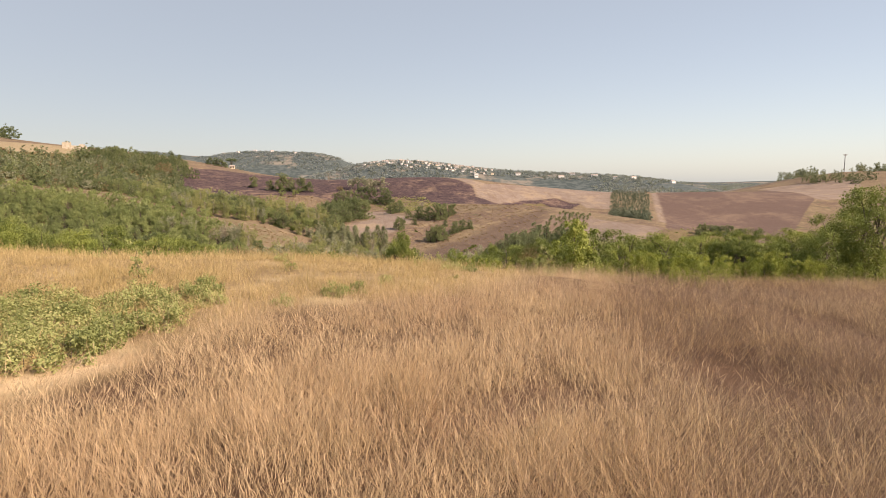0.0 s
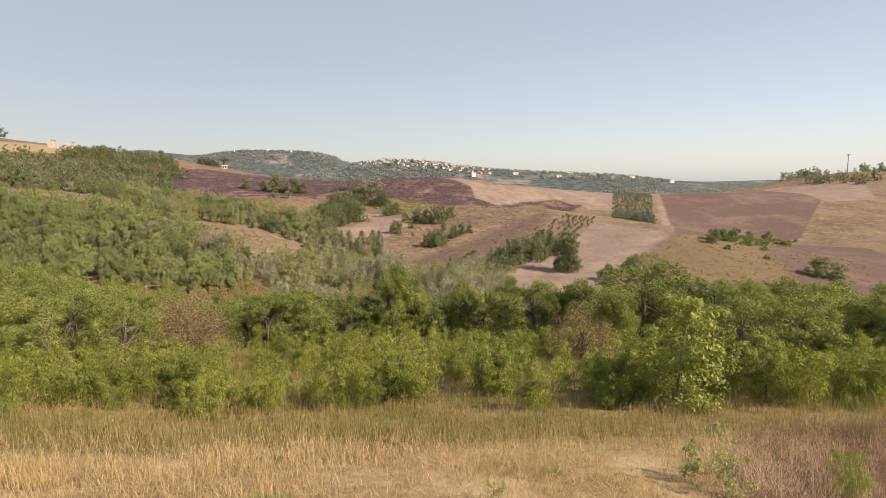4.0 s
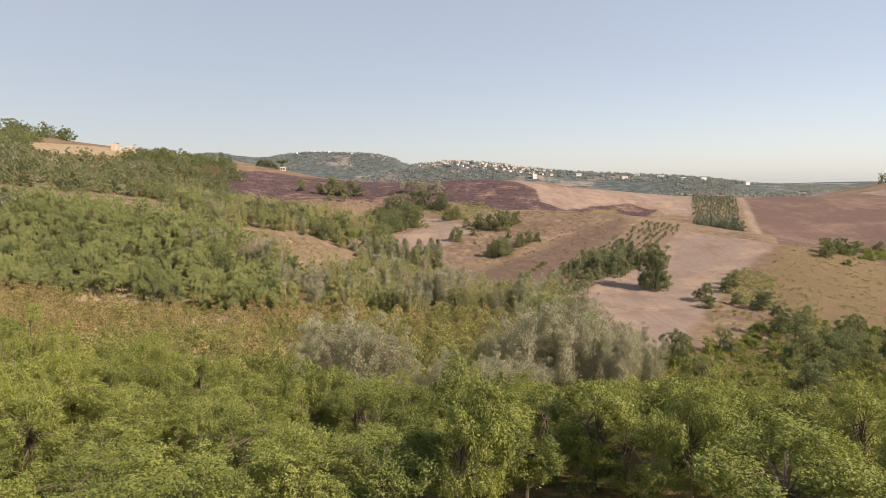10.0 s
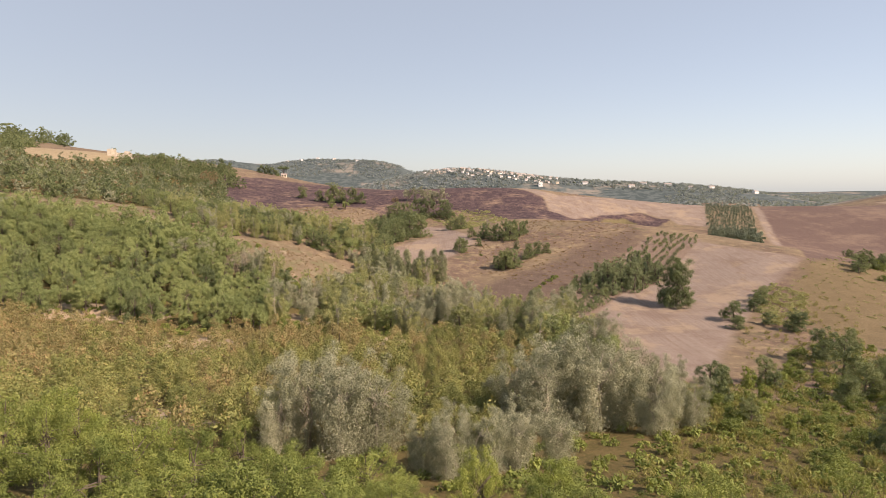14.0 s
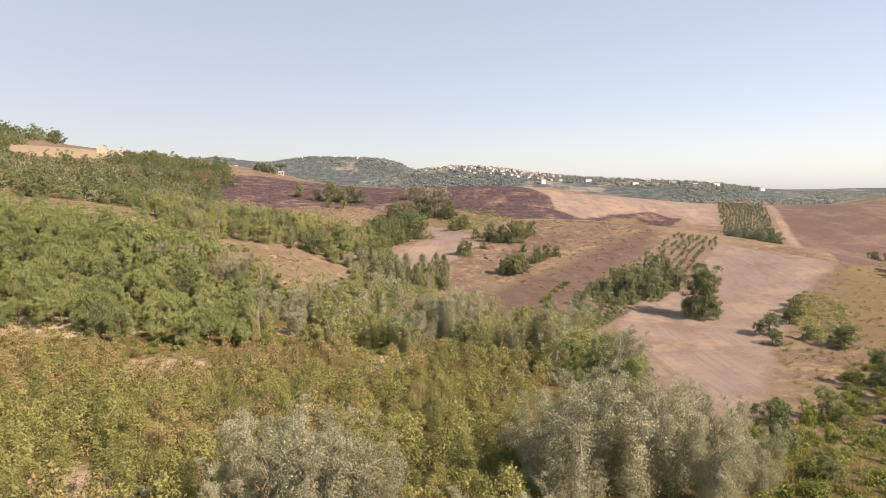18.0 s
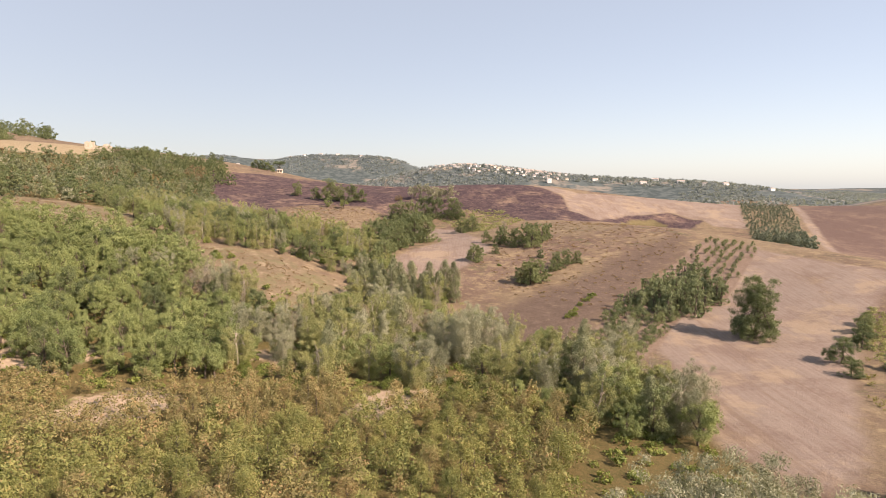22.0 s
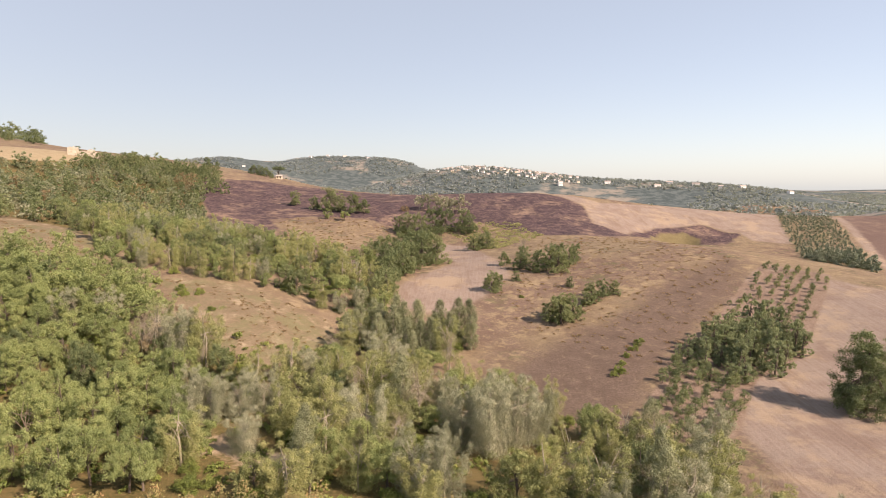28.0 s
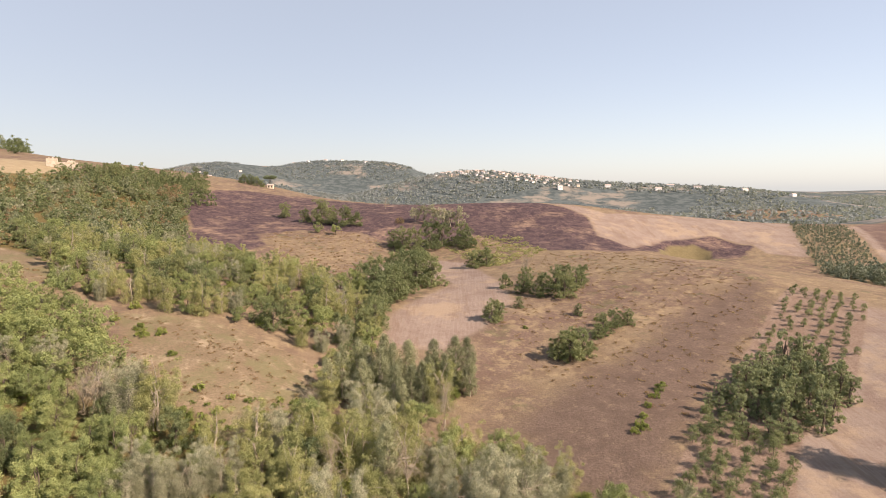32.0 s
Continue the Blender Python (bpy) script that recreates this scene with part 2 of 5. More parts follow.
_burn = mix_rgb(_nt, mathn(_nt, "MULTIPLY", ramp(_nt, noise_of(_nt, 0.30, 8.0, 0.78), 0.48, 0.62), 0.6), _burn, (0.034, 0.025, 0.032))
_burn = mix_rgb(_nt, mathn(_nt, "MULTIPLY", ramp(_nt, noise_of(_nt, 0.7, 8.0, 0.85), 0.50, 0.58), 0.7), _burn, (0.028, 0.020, 0.026))
_burn = mix_rgb(_nt, mathn(_nt, "MULTIPLY", ramp(_nt, noise_of(_nt, 0.45, 8.0, 0.85), 0.55, 0.62), 0.6), _burn, (0.200, 0.145, 0.115))
_burn = mix_rgb(_nt, mathn(_nt, "MULTIPLY", ramp(_nt, _rows, 0.55, 0.75), 0.55), _burn, (0.150, 0.105, 0.090))
_burn = mix_rgb(_nt, ramp(_nt, noise_of(_nt, 0.06, 6.0, 0.75), 0.50, 0.72), _burn, (0.225, 0.160, 0.120))
_swirl = node(_nt, "ShaderNodeTexWave", Scale=0.35, Distortion=22.0, Detail=4.0)
_swirl.inputs["Detail Scale"].default_value = 0.12
_nt.links.new(_map.outputs[0], _swirl.inputs["Vector"])
_tan = mix_rgb(_nt, mathn(_nt, "MULTIPLY", ramp(_nt, _swirl.outputs[1], 0.6, 1.0), 0.14), _tan, (0.304, 0.242, 0.193))
_tan = mix_rgb(_nt, mathn(_nt, "MULTIPLY", ramp(_nt, noise_of(_nt, 0.9, 7.0, 0.8), 0.52, 0.68), 0.55), _tan, (0.138, 0.104, 0.087))
_tan = mix_rgb(_nt, mathn(_nt, "MULTIPLY", ramp(_nt, noise_of(_nt, 0.06, 8.0, 0.72), 0.50, 0.60), 0.6), _tan, (0.290, 0.228, 0.161))
_tan = mix_rgb(_nt, mathn(_nt, "MULTIPLY", ramp(_nt, noise_of(_nt, 0.16, 8.0, 0.8, _map.outputs[0]), 0.52, 0.62), 0.5), _tan, (0.152, 0.107, 0.078))
_plough = mix_rgb(_nt, ramp(_nt, _rows, 0.3, 0.7), two((0.108, 0.075, 0.067), (0.134, 0.095, 0.081), (0.096, 0.066, 0.060)), (0.116, 0.083, 0.071))
_plough = mix_rgb(_nt, mathn(_nt, "MULTIPLY", ramp(_nt, noise_of(_nt, 0.045, 7.0, 0.72), 0.45, 0.66), 0.7), _plough, (0.190, 0.140, 0.108))
_plough = mix_rgb(_nt, mathn(_nt, "MULTIPLY", ramp(_nt, noise_of(_nt, 0.5, 7.0, 0.8), 0.55, 0.72), 0.5), _plough, (0.097, 0.072, 0.063))
_soil = two((0.190, 0.138, 0.107), (0.240, 0.187, 0.150), (0.140, 0.101, 0.078))
_hay = two((0.162, 0.122, 0.082), (0.225, 0.176, 0.122), (0.122, 0.098, 0.062))
_hay = mix_rgb(_nt, mathn(_nt, "MULTIPLY", ramp(_nt, noise_of(_nt, 0.3, 8.0, 0.8), 0.52, 0.66), 0.7), _hay, (0.112, 0.108, 0.056))
_hay = mix_rgb(_nt, mathn(_nt, "MULTIPLY", ramp(_nt, noise_of(_nt, 0.22, 8.0, 0.75), 0.54, 0.62), 0.6), _hay, (0.300, 0.245, 0.172))
_hay = mix_rgb(_nt, mathn(_nt, "MULTIPLY", ramp(_nt, noise_of(_nt, 0.10, 7.0, 0.7), 0.47, 0.60), 0.72), _hay, (0.132, 0.125, 0.068))
_olive = two((0.130, 0.108, 0.058), (0.165, 0.138, 0.078), (0.100, 0.084, 0.046))
_gold = two((0.262, 0.192, 0.105), (0.400, 0.308, 0.180), (0.215, 0.155, 0.088))
_gold = mix_rgb(_nt, mathn(_nt, "MULTIPLY", ramp(_nt, noise_of(_nt, 0.55, 6.0, 0.7), 0.50, 0.64), 0.8), _gold, (0.44, 0.35, 0.215))
# far woods and fields, with bluish haze mixed into the ground colour
_farhaze = mix_rgb(_nt, ramp(_nt, noise_of(_nt, 0.055, 5.0, 0.7), 0.42, 0.58), (0.050, 0.067, 0.069), (0.088, 0.109, 0.110))
_farhaze = mix_rgb(_nt, ramp(_nt, noise_of(_nt, 0.0065, 7.0, 0.65), 0.52, 0.60), _farhaze, (0.195, 0.180, 0.155))
_col = mix_rgb(_nt, cover("woods", 2.0), _dry, _wood)
_brown = two((0.104, 0.075, 0.060), (0.150, 0.110, 0.088), (0.084, 0.064, 0.050))
_brown = mix_rgb(_nt, mathn(_nt, "MULTIPLY", ramp(_nt, noise_of(_nt, 0.4, 8.0, 0.8), 0.54, 0.66), 0.6), _brown, (0.215, 0.165, 0.115))
_col = mix_rgb(_nt, cover("fallow", 5.0, 2.0), _col, _brown)
_col = mix_rgb(_nt, cover("shelf", 1.5), _col, _gold)
_col = mix_rgb(_nt, cover("slope", 1.5), _col, two((0.190, 0.158, 0.072), (0.265, 0.212, 0.105), (0.145, 0.128, 0.055)))
_col = mix_rgb(_nt, cover("redgrass", 0.6, 0.25), _col, two((0.120, 0.075, 0.050), (0.165, 0.105, 0.072), (0.095, 0.060, 0.042)))
_col = mix_rgb(_nt, cover("path", 0.35, 0.12), _col, two((0.62, 0.48, 0.30), (0.70, 0.56, 0.38), (0.55, 0.40, 0.25)))
_col = mix_rgb(_nt, cover("plough", 0.8, 0.5), _col, _plough)
_col = mix_rgb(_nt, cover("eastgrass", 3.0, 1.2), _col, two((0.142, 0.108, 0.063), (0.185, 0.142, 0.085), (0.105, 0.084, 0.049)))
_col = mix_rgb(_nt, cover("burn", 1.0), _col, _burn)
_col = mix_rgb(_nt, cover("stubble", 1.6, 0.5), _col, _tan)
_col = mix_rgb(_nt, cover("orchard", 0.5, 0.3), _col, _soil)
_col = mix_rgb(_nt, cover("olive", 1.0, 0.5), _col, _olive)
_col = mix_rgb(_nt, cover("hay", 1.5, 0.8), _col, _hay)
_col = mix_rgb(_nt, cover("sand", 1.2, 1.4), _col, two((0.34, 0.265, 0.19), (0.43, 0.345, 0.255), (0.27, 0.205, 0.145)))
_col = mix_rgb(_nt, cover("straw", 1.5, 0.8), _col, two((0.255, 0.210, 0.135), (0.315, 0.262, 0.172), (0.215, 0.172, 0.110)))
_col = mix_rgb(_nt, cover("far", 20.0, 3.0), _col, _farhaze)
finish(_nt, _col, 0.95, mathn(_nt, "ADD", _fine, mathn(_nt, "MULTIPLY", _mid, 1.5)), 0.25, 0.8, 0.1)

# ---- the lie of the land: knots by landform, joined by a thin-plate surface ----
SHELF = [(0, -60, 1.5), (-70, -50, 2.5), (70, -50, 0.5), (0, 0, 0.0), (5, 11, -0.3), (13.9, 22.2, -1.6), (2.3, 22, -0.6), (-3.2, 19.8, 0.2), (-11.6, 19.6, 0.5), (-3, 24, -1.1), (-11, 24, -0.7), (4, 25.5, -1.9), (-3, 28, -2.5), (-28, 28, -1.8), (45, 25, -3.2), (-3, 10, 0.15), (-8, 15, 0.35), (-18, 18, 0.6), (8, 28, -2.6)]
BREAK = [(11, 59, -8.9), (2, 64, -10.4), (-35, 55, -7), (50, 60, -11), (0, 42, -5.2), (-1, 78, -14.5), (-8, 102, -20.5), (-80, 60, -6), (16, 134, -27)]
FLOOR = [(33, 166, -29.5), (-9, 184, -29.4), (-61, 181, -28.5), (4, 219, -31.5), (31, 192, -30), (78, 205, -29), (69, 221, -28.7), (36, 246, -26.5), (-30, 255, -24.7)]
WEST = [(-47, 251, -19), (-77, 265, -12.6), (-63, 229, -22), (-124, 289, -3.5), (-106, 375, -10.5), (-63, 287, -12), (-150, 220, -14), (-150, 130, -14), (-250, 200, 4), (-200, 60, 0)]
HILL = [(-239, 486, 29), (-330, 520, 38), (-144, 442, -1), (-99, 478, -0.5), (-167, 676, 17.5), (-451, 709, 56), (-330, 380, 32), (-210, 360, 12), (-60, 560, 5)]
DOME = [(21, 271, -25), (7, 295, -20.8), (100, 318, -13.2), (97, 309, -14), (109, 294, -15.5), (124, 253, -18.3), (80, 330, -10.9), (45, 370, -13), (76, 253, -25.5)]
BURN = [(-8, 350, -18), (-10, 400, -17), (3, 433, -8), (-55, 440, -6), (15, 480, 5), (70, 480, 4.5), (100, 470, -1.5), (145, 442, -13), (120, 425, -17), (145, 480, -4)]
EAST = [(165, 375, -22), (175, 420, -17), (193, 483, -7), (213, 345, -31), (150, 190, -33), (280, 450, -8), (300, 300, -30), (400, 520, -6), (525, 640, 12), (600, 300, -20), (250, 60, -20)]
AWAY = [(0, 640, -22), (120, 620, -26), (300, 650, -25), (-330, 900, -20), (0, 900, -38), (400, 900, -38), (900, 900, -30), (-900, 700, 80), (900, -200, 0), (-900, -200, 20), (0, -500, 5)]
KNOTS = np.array(SHELF + BREAK + FLOOR + WEST + HILL + DOME + BURN + EAST + AWAY, float)


def _tps(r2):
    return np.where(r2 > 1e-9, r2 * np.log(r2 + 1e-12), 0.0)


_K = KNOTS[:, :2] / 100.0
_n = len(_K)
_A = np.zeros((_n + 3, _n + 3))
_A[:_n, :_n] = _tps(((_K[:, None] - _K[None]) ** 2).sum(-1)) + 0.002 * np.eye(_n)
_A[:_n, _n], _A[:_n, _n + 1:] = 1, _K
_A[_n, :_n], _A[_n + 1:, :_n] = 1, _K.T
TPS = np.linalg.solve(_A, np.concatenate([KNOTS[:, 2], np.zeros(3)]))

# far ridges and the eroded gully: centre, half widths and height over the plain
RIDGES = [(-560, 2600, 290, 380, 148), (-850, 2150, 300, 260, 122), (-200, 2450, 240, 300, 112), (30, 1520, 260, 190, 84),
          (380, 1500, 210, 190, 38), (640, 1460, 200, 190, 36), (-70, 900, 110, 70, 26), (420, 930, 110, 80, 20),
          (1100, 2300, 500, 300, 30), (2700, 3700, 700, 300, 36), (1500, 3400, 700, 300, 34), (-420, 1250, 220, 160, 60),
          (118, 429, 14, 7, -2.6), (140, 441, 8, 5, -1.8), (100, 428, 10, 4, -1.3), (86, 418, 8, 5, -1.3)]


def height(x, y):
    """The ground's height at x, y (arrays)."""
    x, y = np.asarray(x, float), np.asarray(y, float)
    cx, cy = np.clip(x, -900, 900) / 100.0, np.clip(y, -500, 900) / 100.0
    z = TPS[_n] + TPS[_n + 1] * cx + TPS[_n + 2] * cy
    for k in range(_n):
        z = z + TPS[k] * _tps((cx - _K[k, 0]) ** 2 + (cy - _K[k, 1]) ** 2)
    w = np.clip((y - 680) / 320.0, 0, 1) + np.clip((np.abs(x) - 620) / 280.0, 0, 1) * np.clip((y - 350) / 300.0, 0, 1)
    w = np.clip(w, 0, 1)
    w = w * w * (3 - 2 * w)
    z = z * (1 - w) - 32.0 * w
    for px, py, sx, sy, h in RIDGES:
        z = z + h * np.exp(-(((x - px) / sx) ** 2 + ((y - py) / sy) ** 2))
    return z

# ---- the ground: one sheet from the take-off field to the horizon ----
PATCH = [(-19, 276), (-19, 297), (-12, 315), (-2, 340), (-6, 355), (-22, 350), (-36, 318), (-42, 330), (-32, 385), (-10, 402), (4, 392), (13, 345), (16, 312), (7, 292), (-4, 278)]
LONE_FIELD = [(105, 292), (125, 253), (95, 224), (74, 195), (52, 160), (42, 152), (36, 166), (42, 190), (45, 217), (60, 243), (76, 256), (94, 278)]
UPPER_FIELD = [(50, 500), (83, 470), (130, 495), (200, 495), (185, 440), (170, 415), (150, 425), (150, 440), (134, 452), (105, 439), (82, 416), (69, 428), (71, 458)]
FAR_FIELD = [(400, 600), (330, 420), (380, 430), (480, 560)]
TRACK = [(226, 484), (231, 484), (175, 345), (170, 345)]
RUIN_FIELD = [(-266, 436), (-330, 520), (-240, 505), (-224, 472), (-246, 426)]
ORCHARD = [(97, 311), (109, 296), (99, 281), (74, 248), (58, 236), (44, 214), (30, 200), (22, 208), (40, 238), (58, 262), (76, 285)]
BURNT = [(-171, 511), (-140, 545), (-100, 545), (-40, 530), (13, 500), (45, 500), (71, 458), (69, 428), (82, 416), (105, 439), (134, 452), (150, 438), (135, 420),
         (100, 415), (67, 395), (41, 398), (8, 432), (-10, 415), (-35, 425), (-48, 436), (-81, 442), (-100, 432), (-88, 409), (-100, 366), (-120, 380), (-131, 432), (-150, 465)]
PIT = [(91, 404), (98, 424), (106, 434), (120, 439), (127, 434), (118, 412), (104, 398)]
FALLOW = [(8, 243), (20, 256), (34, 268), (58, 292), (88, 318), (92, 312), (76, 288), (58, 264), (40, 240), (24, 214), (14, 226)]
EAST_GRASSES = [(102, 221), (124, 250), (140, 254), (158, 244), (150, 212), (126, 178), (104, 176), (92, 190)]
SLOPE_SIDE = [(-32, 26), (-12, 23), (0, 24), (8, 25), (28, 24), (30, 42), (15, 52), (12, 58), (6, 63), (-3, 60), (-8, 52), (-30, 44)]
STRIP = [(148, 374), (165, 352), (224, 483), (193, 486)]
PLOUGH_A = [(172, 345), (228, 483), (300, 545), (400, 570), (330, 425), (250, 340), (215, 330), (140, 240), (126, 253)]
PLOUGH_B = [(126, 252), (140, 240), (220, 335), (260, 300), (200, 190), (125, 170), (102, 222)]
GRASSY_GAP = [(-6, 48), (0, 46), (10, 46), (16, 52), (14, 61), (6, 63), (-3, 62), (-5, 56)]
MEADOW = [(-78, 266), (-57, 268), (-34, 262), (-28, 252), (-29, 240), (-38, 229), (-52, 236), (-62, 246)]
CLEARING = [(-200, 300), (-150, 314), (-112, 300), (-100, 283), (-97, 270), (-113, 268), (-161, 276)]
SHELF_FIELD = [(-120, -120), (120, -120), (60, 22), (16, 25), (8, 25), (0, 23.8), (-12, 22.8), (-28, 26), (-70, 28)]
RED_GRASS = [(-12, -20), (-12, 1.5), (-7.6, 3.6), (-4.0, 6.5), (-3.0, 9.7), (-1.8, 11.8), (1.5, 13), (4, 17), (7, 23.5), (12, 27), (50, 24), (60, 0), (60, -60), (-7, -60)]
MOWN_PATH = [(-8, 3.4), (-4.1, 6.6), (-3.2, 9.6), (-2.6, 12.4), (-3.0, 12.7), (-3.8, 9.7), (-4.7, 7.6), (-8.3, 4.7)]
WEED_PATCH = [(-4.7, 7.4), (-3.9, 9.1), (-3.1, 12.2), (-3.1, 13.2), (-5.4, 12.5), (-6.9, 11.4), (-8.6, 10), (-9.5, 7.5), (-8.2, 4.8)]
BARE_SOIL = [[(-62, 170), (-60, 181), (-51, 187), (-43, 179), (-48, 169)], [(-17, 173), (-15, 187), (-3, 191), (-4, 184), (-9, 174)], [(-96, 187), (-95, 201), (-66, 202), (-70, 189)], [(-40, 123), (-35, 127), (-27, 120), (-29, 111), (-33, 113)], [(-48, 207), (-36, 209), (-26, 203), (-27, 199), (-40, 203)]]
WOODS_A = [(-260, 40), (60, 36), (70, 120), (38, 150), (34, 200), (0, 235), (-30, 245), (-70, 232), (-95, 262), (-260, 262)]
WOODS_B = [(-300, 310), (-110, 300), (-90, 350), (-110, 375), (-150, 470), (-200, 500), (-225, 470), (-330, 400)]


def inside_by(poly, x, y):
    """Metres inside a closed line (negative outside), for arrays."""
    p = np.array(poly, float)
    best, odd = np.full(x.shape, 1e9), np.zeros(x.shape, bool)
    for (ax, ay), (bx, by) in zip(p, np.roll(p, -1, 0)):
        dx, dy = bx - ax, by - ay
        u = np.clip(((x - ax) * dx + (y - ay) * dy) / (dx * dx + dy * dy), 0, 1)
        best = np.minimum(best, np.hypot(x - ax - u * dx, y - ay - u * dy))
        if dy:
            odd ^= ((ay > y) != (by > y)) & (x < (y - ay) * dx / dy + ax)
    return np.where(odd, best, -best)


def most(polys, x, y):
    return np.max([inside_by(p, x, y) for p in polys], axis=0)


def spread(lo, hi, step, far_lo, far_hi, grow):
    v = list(np.arange(lo, hi + 0.01, step))
    s = step
    while v[-1] < far_hi:
        s *= grow
        v.append(v[-1] + s)
    s = step
    while v[0] > far_lo:
        s *= grow
        v.insert(0, v[0] - s)
    return np.array(v)


GX, GY = spread(-150, 215, 2.0, -4300, 4300, 1.07), spread(-30, 500, 2.0, -900, 4600, 1.045)
XX, YY = np.meshgrid(GX, GY)
ZZ = height(XX, YY)
_rng = np.random.default_rng(5)
_lump = _rng.normal(size=XX.shape)
_lump = (_lump + np.roll(_lump, 1, 0) + np.roll(_lump, 1, 1) + np.roll(_lump, (1, 1), (0, 1))) / 4
ZZ = ZZ - 2.4 * np.clip(inside_by(PIT, XX, YY) / 4, 0, 1)
ZZ = ZZ + _lump * 0.12 * np.clip(YY / 40, 0.1, 1)


def sheet_mesh(name, xx, yy, zz, material):
    ny, nx = xx.shape
    me = bpy.data.meshes.new(name)
    me.vertices.add(nx * ny)
    me.vertices.foreach_set("co", np.stack([xx, yy, zz], -1).ravel())
    i = (np.arange(ny - 1)[:, None] * nx + np.arange(nx - 1)[None]).ravel()
    quads = np.stack([i, i + 1, i + nx + 1, i + nx], -1)
    me.loops.add(quads.size)
    me.loops.foreach_set("vertex_index", quads.ravel())
    me.polygons.add(len(quads))
    me.polygons.foreach_set("loop_start", np.arange(len(quads)) * 4)
    me.polygons.foreach_set("use_smooth", np.ones(len(quads), bool))
    me.update(calc_edges=True)
    me.materials.append(material)
    return me


ground_mesh = sheet_mesh("ground", XX, YY, ZZ, M_GROUND)
COVERS = {"stubble": [PATCH, LONE_FIELD, UPPER_FIELD, FAR_FIELD, TRACK], "sand": BARE_SOIL, "slope": [SLOPE_SIDE], "eastgrass": [EAST_GRASSES], "straw": [RUIN_FIELD], "fallow": [FALLOW], "hay": [CLEARING, MEADOW, GRASSY_GAP, STRIP], "orchard": [ORCHARD], "burn": [BURNT], "olive": [PIT],
          "plough": [PLOUGH_A, PLOUGH_B], "shelf": [SHELF_FIELD], "redgrass": [RED_GRASS], "path": [MOWN_PATH], "woods": [WOODS_A, WOODS_B]}
for _name, _polys in COVERS.items():
    ground_mesh.attributes.new(_name, "FLOAT", "POINT").data.foreach_set("value", np.clip(most(_polys, XX, YY), -60, 60).ravel())
# distance mask for the haze-tinted ground colour; three near mounds keep their own
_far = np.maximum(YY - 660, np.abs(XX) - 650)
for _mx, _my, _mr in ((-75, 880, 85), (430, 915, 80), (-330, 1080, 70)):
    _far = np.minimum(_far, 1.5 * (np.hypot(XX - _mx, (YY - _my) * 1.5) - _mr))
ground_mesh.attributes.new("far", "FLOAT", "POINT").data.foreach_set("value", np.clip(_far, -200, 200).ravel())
ground = tagged(new("ground", ground_mesh), "rolling dry fields, burnt slopes and wooded valley floor", "ground", kind="structure")


def ground_z(x, y):
    return float(height(np.array([x]), np.array([y]))[0])

# ---- trees: trunk and limbs as tapered tubes, crowns of many separate leaves ----
def tube(vs, fs, pts, radii, sides=6):
    base = len(vs)
    pts = [Vector(p) for p in pts]
    for i, p in enumerate(pts):
        d = (pts[min(i + 1, len(pts) - 1)] - pts[max(i - 1, 0)]).normalized()
        a = d.orthogonal().normalized()
        b = d.cross(a)
        for k in range(sides):
            w = 2 * math.pi * k / sides
            vs.append(p + (a * math.cos(w) + b * math.sin(w)) * radii[i])
    for i in range(len(pts) - 1):
        for k in range(sides):
            k2 = (k + 1) % sides
            fs.append((base + i * sides + k, base + i * sides + k2, base + (i + 1) * sides + k2, base + (i + 1) * sides + k))


def leaves(rng, centres, radii, per, size, slim=0.5, up=0.5, squash=0.85, upright=0.0):
    """Leaves on the shells of many small clumps; an array (n, 3, 3)."""
    c = np.repeat(np.asarray(centres), per, 0)
    r = np.repeat(np.asarray(radii), per)
    d = rng.normal(size=(len(c), 3))
    d /= np.linalg.norm(d, axis=1, keepdims=True)
    pos = c + d * (r * (0.25 + 0.95 * rng.random(len(c)) ** 0.7))[:, None] * [1, 1, squash]
    n = d + 0.62 * rng.normal(size=d.shape) + [0, 0, up * 0.7]
    n /= np.linalg.norm(n, axis=1, keepdims=True)
    t = rng.normal(size=d.shape) * [1, 1, 1 - upright * 0.8] + [0, 0, upright * 2.0]
    t -= n * (t * n).sum(1, keepdims=True)
    t /= np.linalg.norm(t, axis=1, keepdims=True)
    b = np.cross(n, t)
    s = (size * (0.6 + 0.8 * rng.random(len(c))))[:, None]
    k = (0.15 + 0.5 * rng.random(len(c)))[:, None]
    return np.stack([pos - t * s + b * s * slim * k, pos - t * s * k - b * s * slim * 1.3, pos + t * s * 1.15 + b * s * slim * 0.4], 1)


def quads_mesh(name, q, material, tint=None):
    n, k = q.shape[:2]
    me = bpy.data.meshes.new(name)
    me.vertices.add(n * k)
    me.vertices.foreach_set("co", q.reshape(-1))
    me.loops.add(n * k)
    me.loops.foreach_set("vertex_index", np.arange(n * k))
    me.polygons.add(n)
    me.polygons.foreach_set("loop_start", np.arange(n) * k)
    me.update(calc_edges=True)
    me.materials.append(material)
    if tint is not None:
        me.attributes.new("tint", "FLOAT", "POINT").data.foreach_set("value", np.repeat(tint, k))
    return me


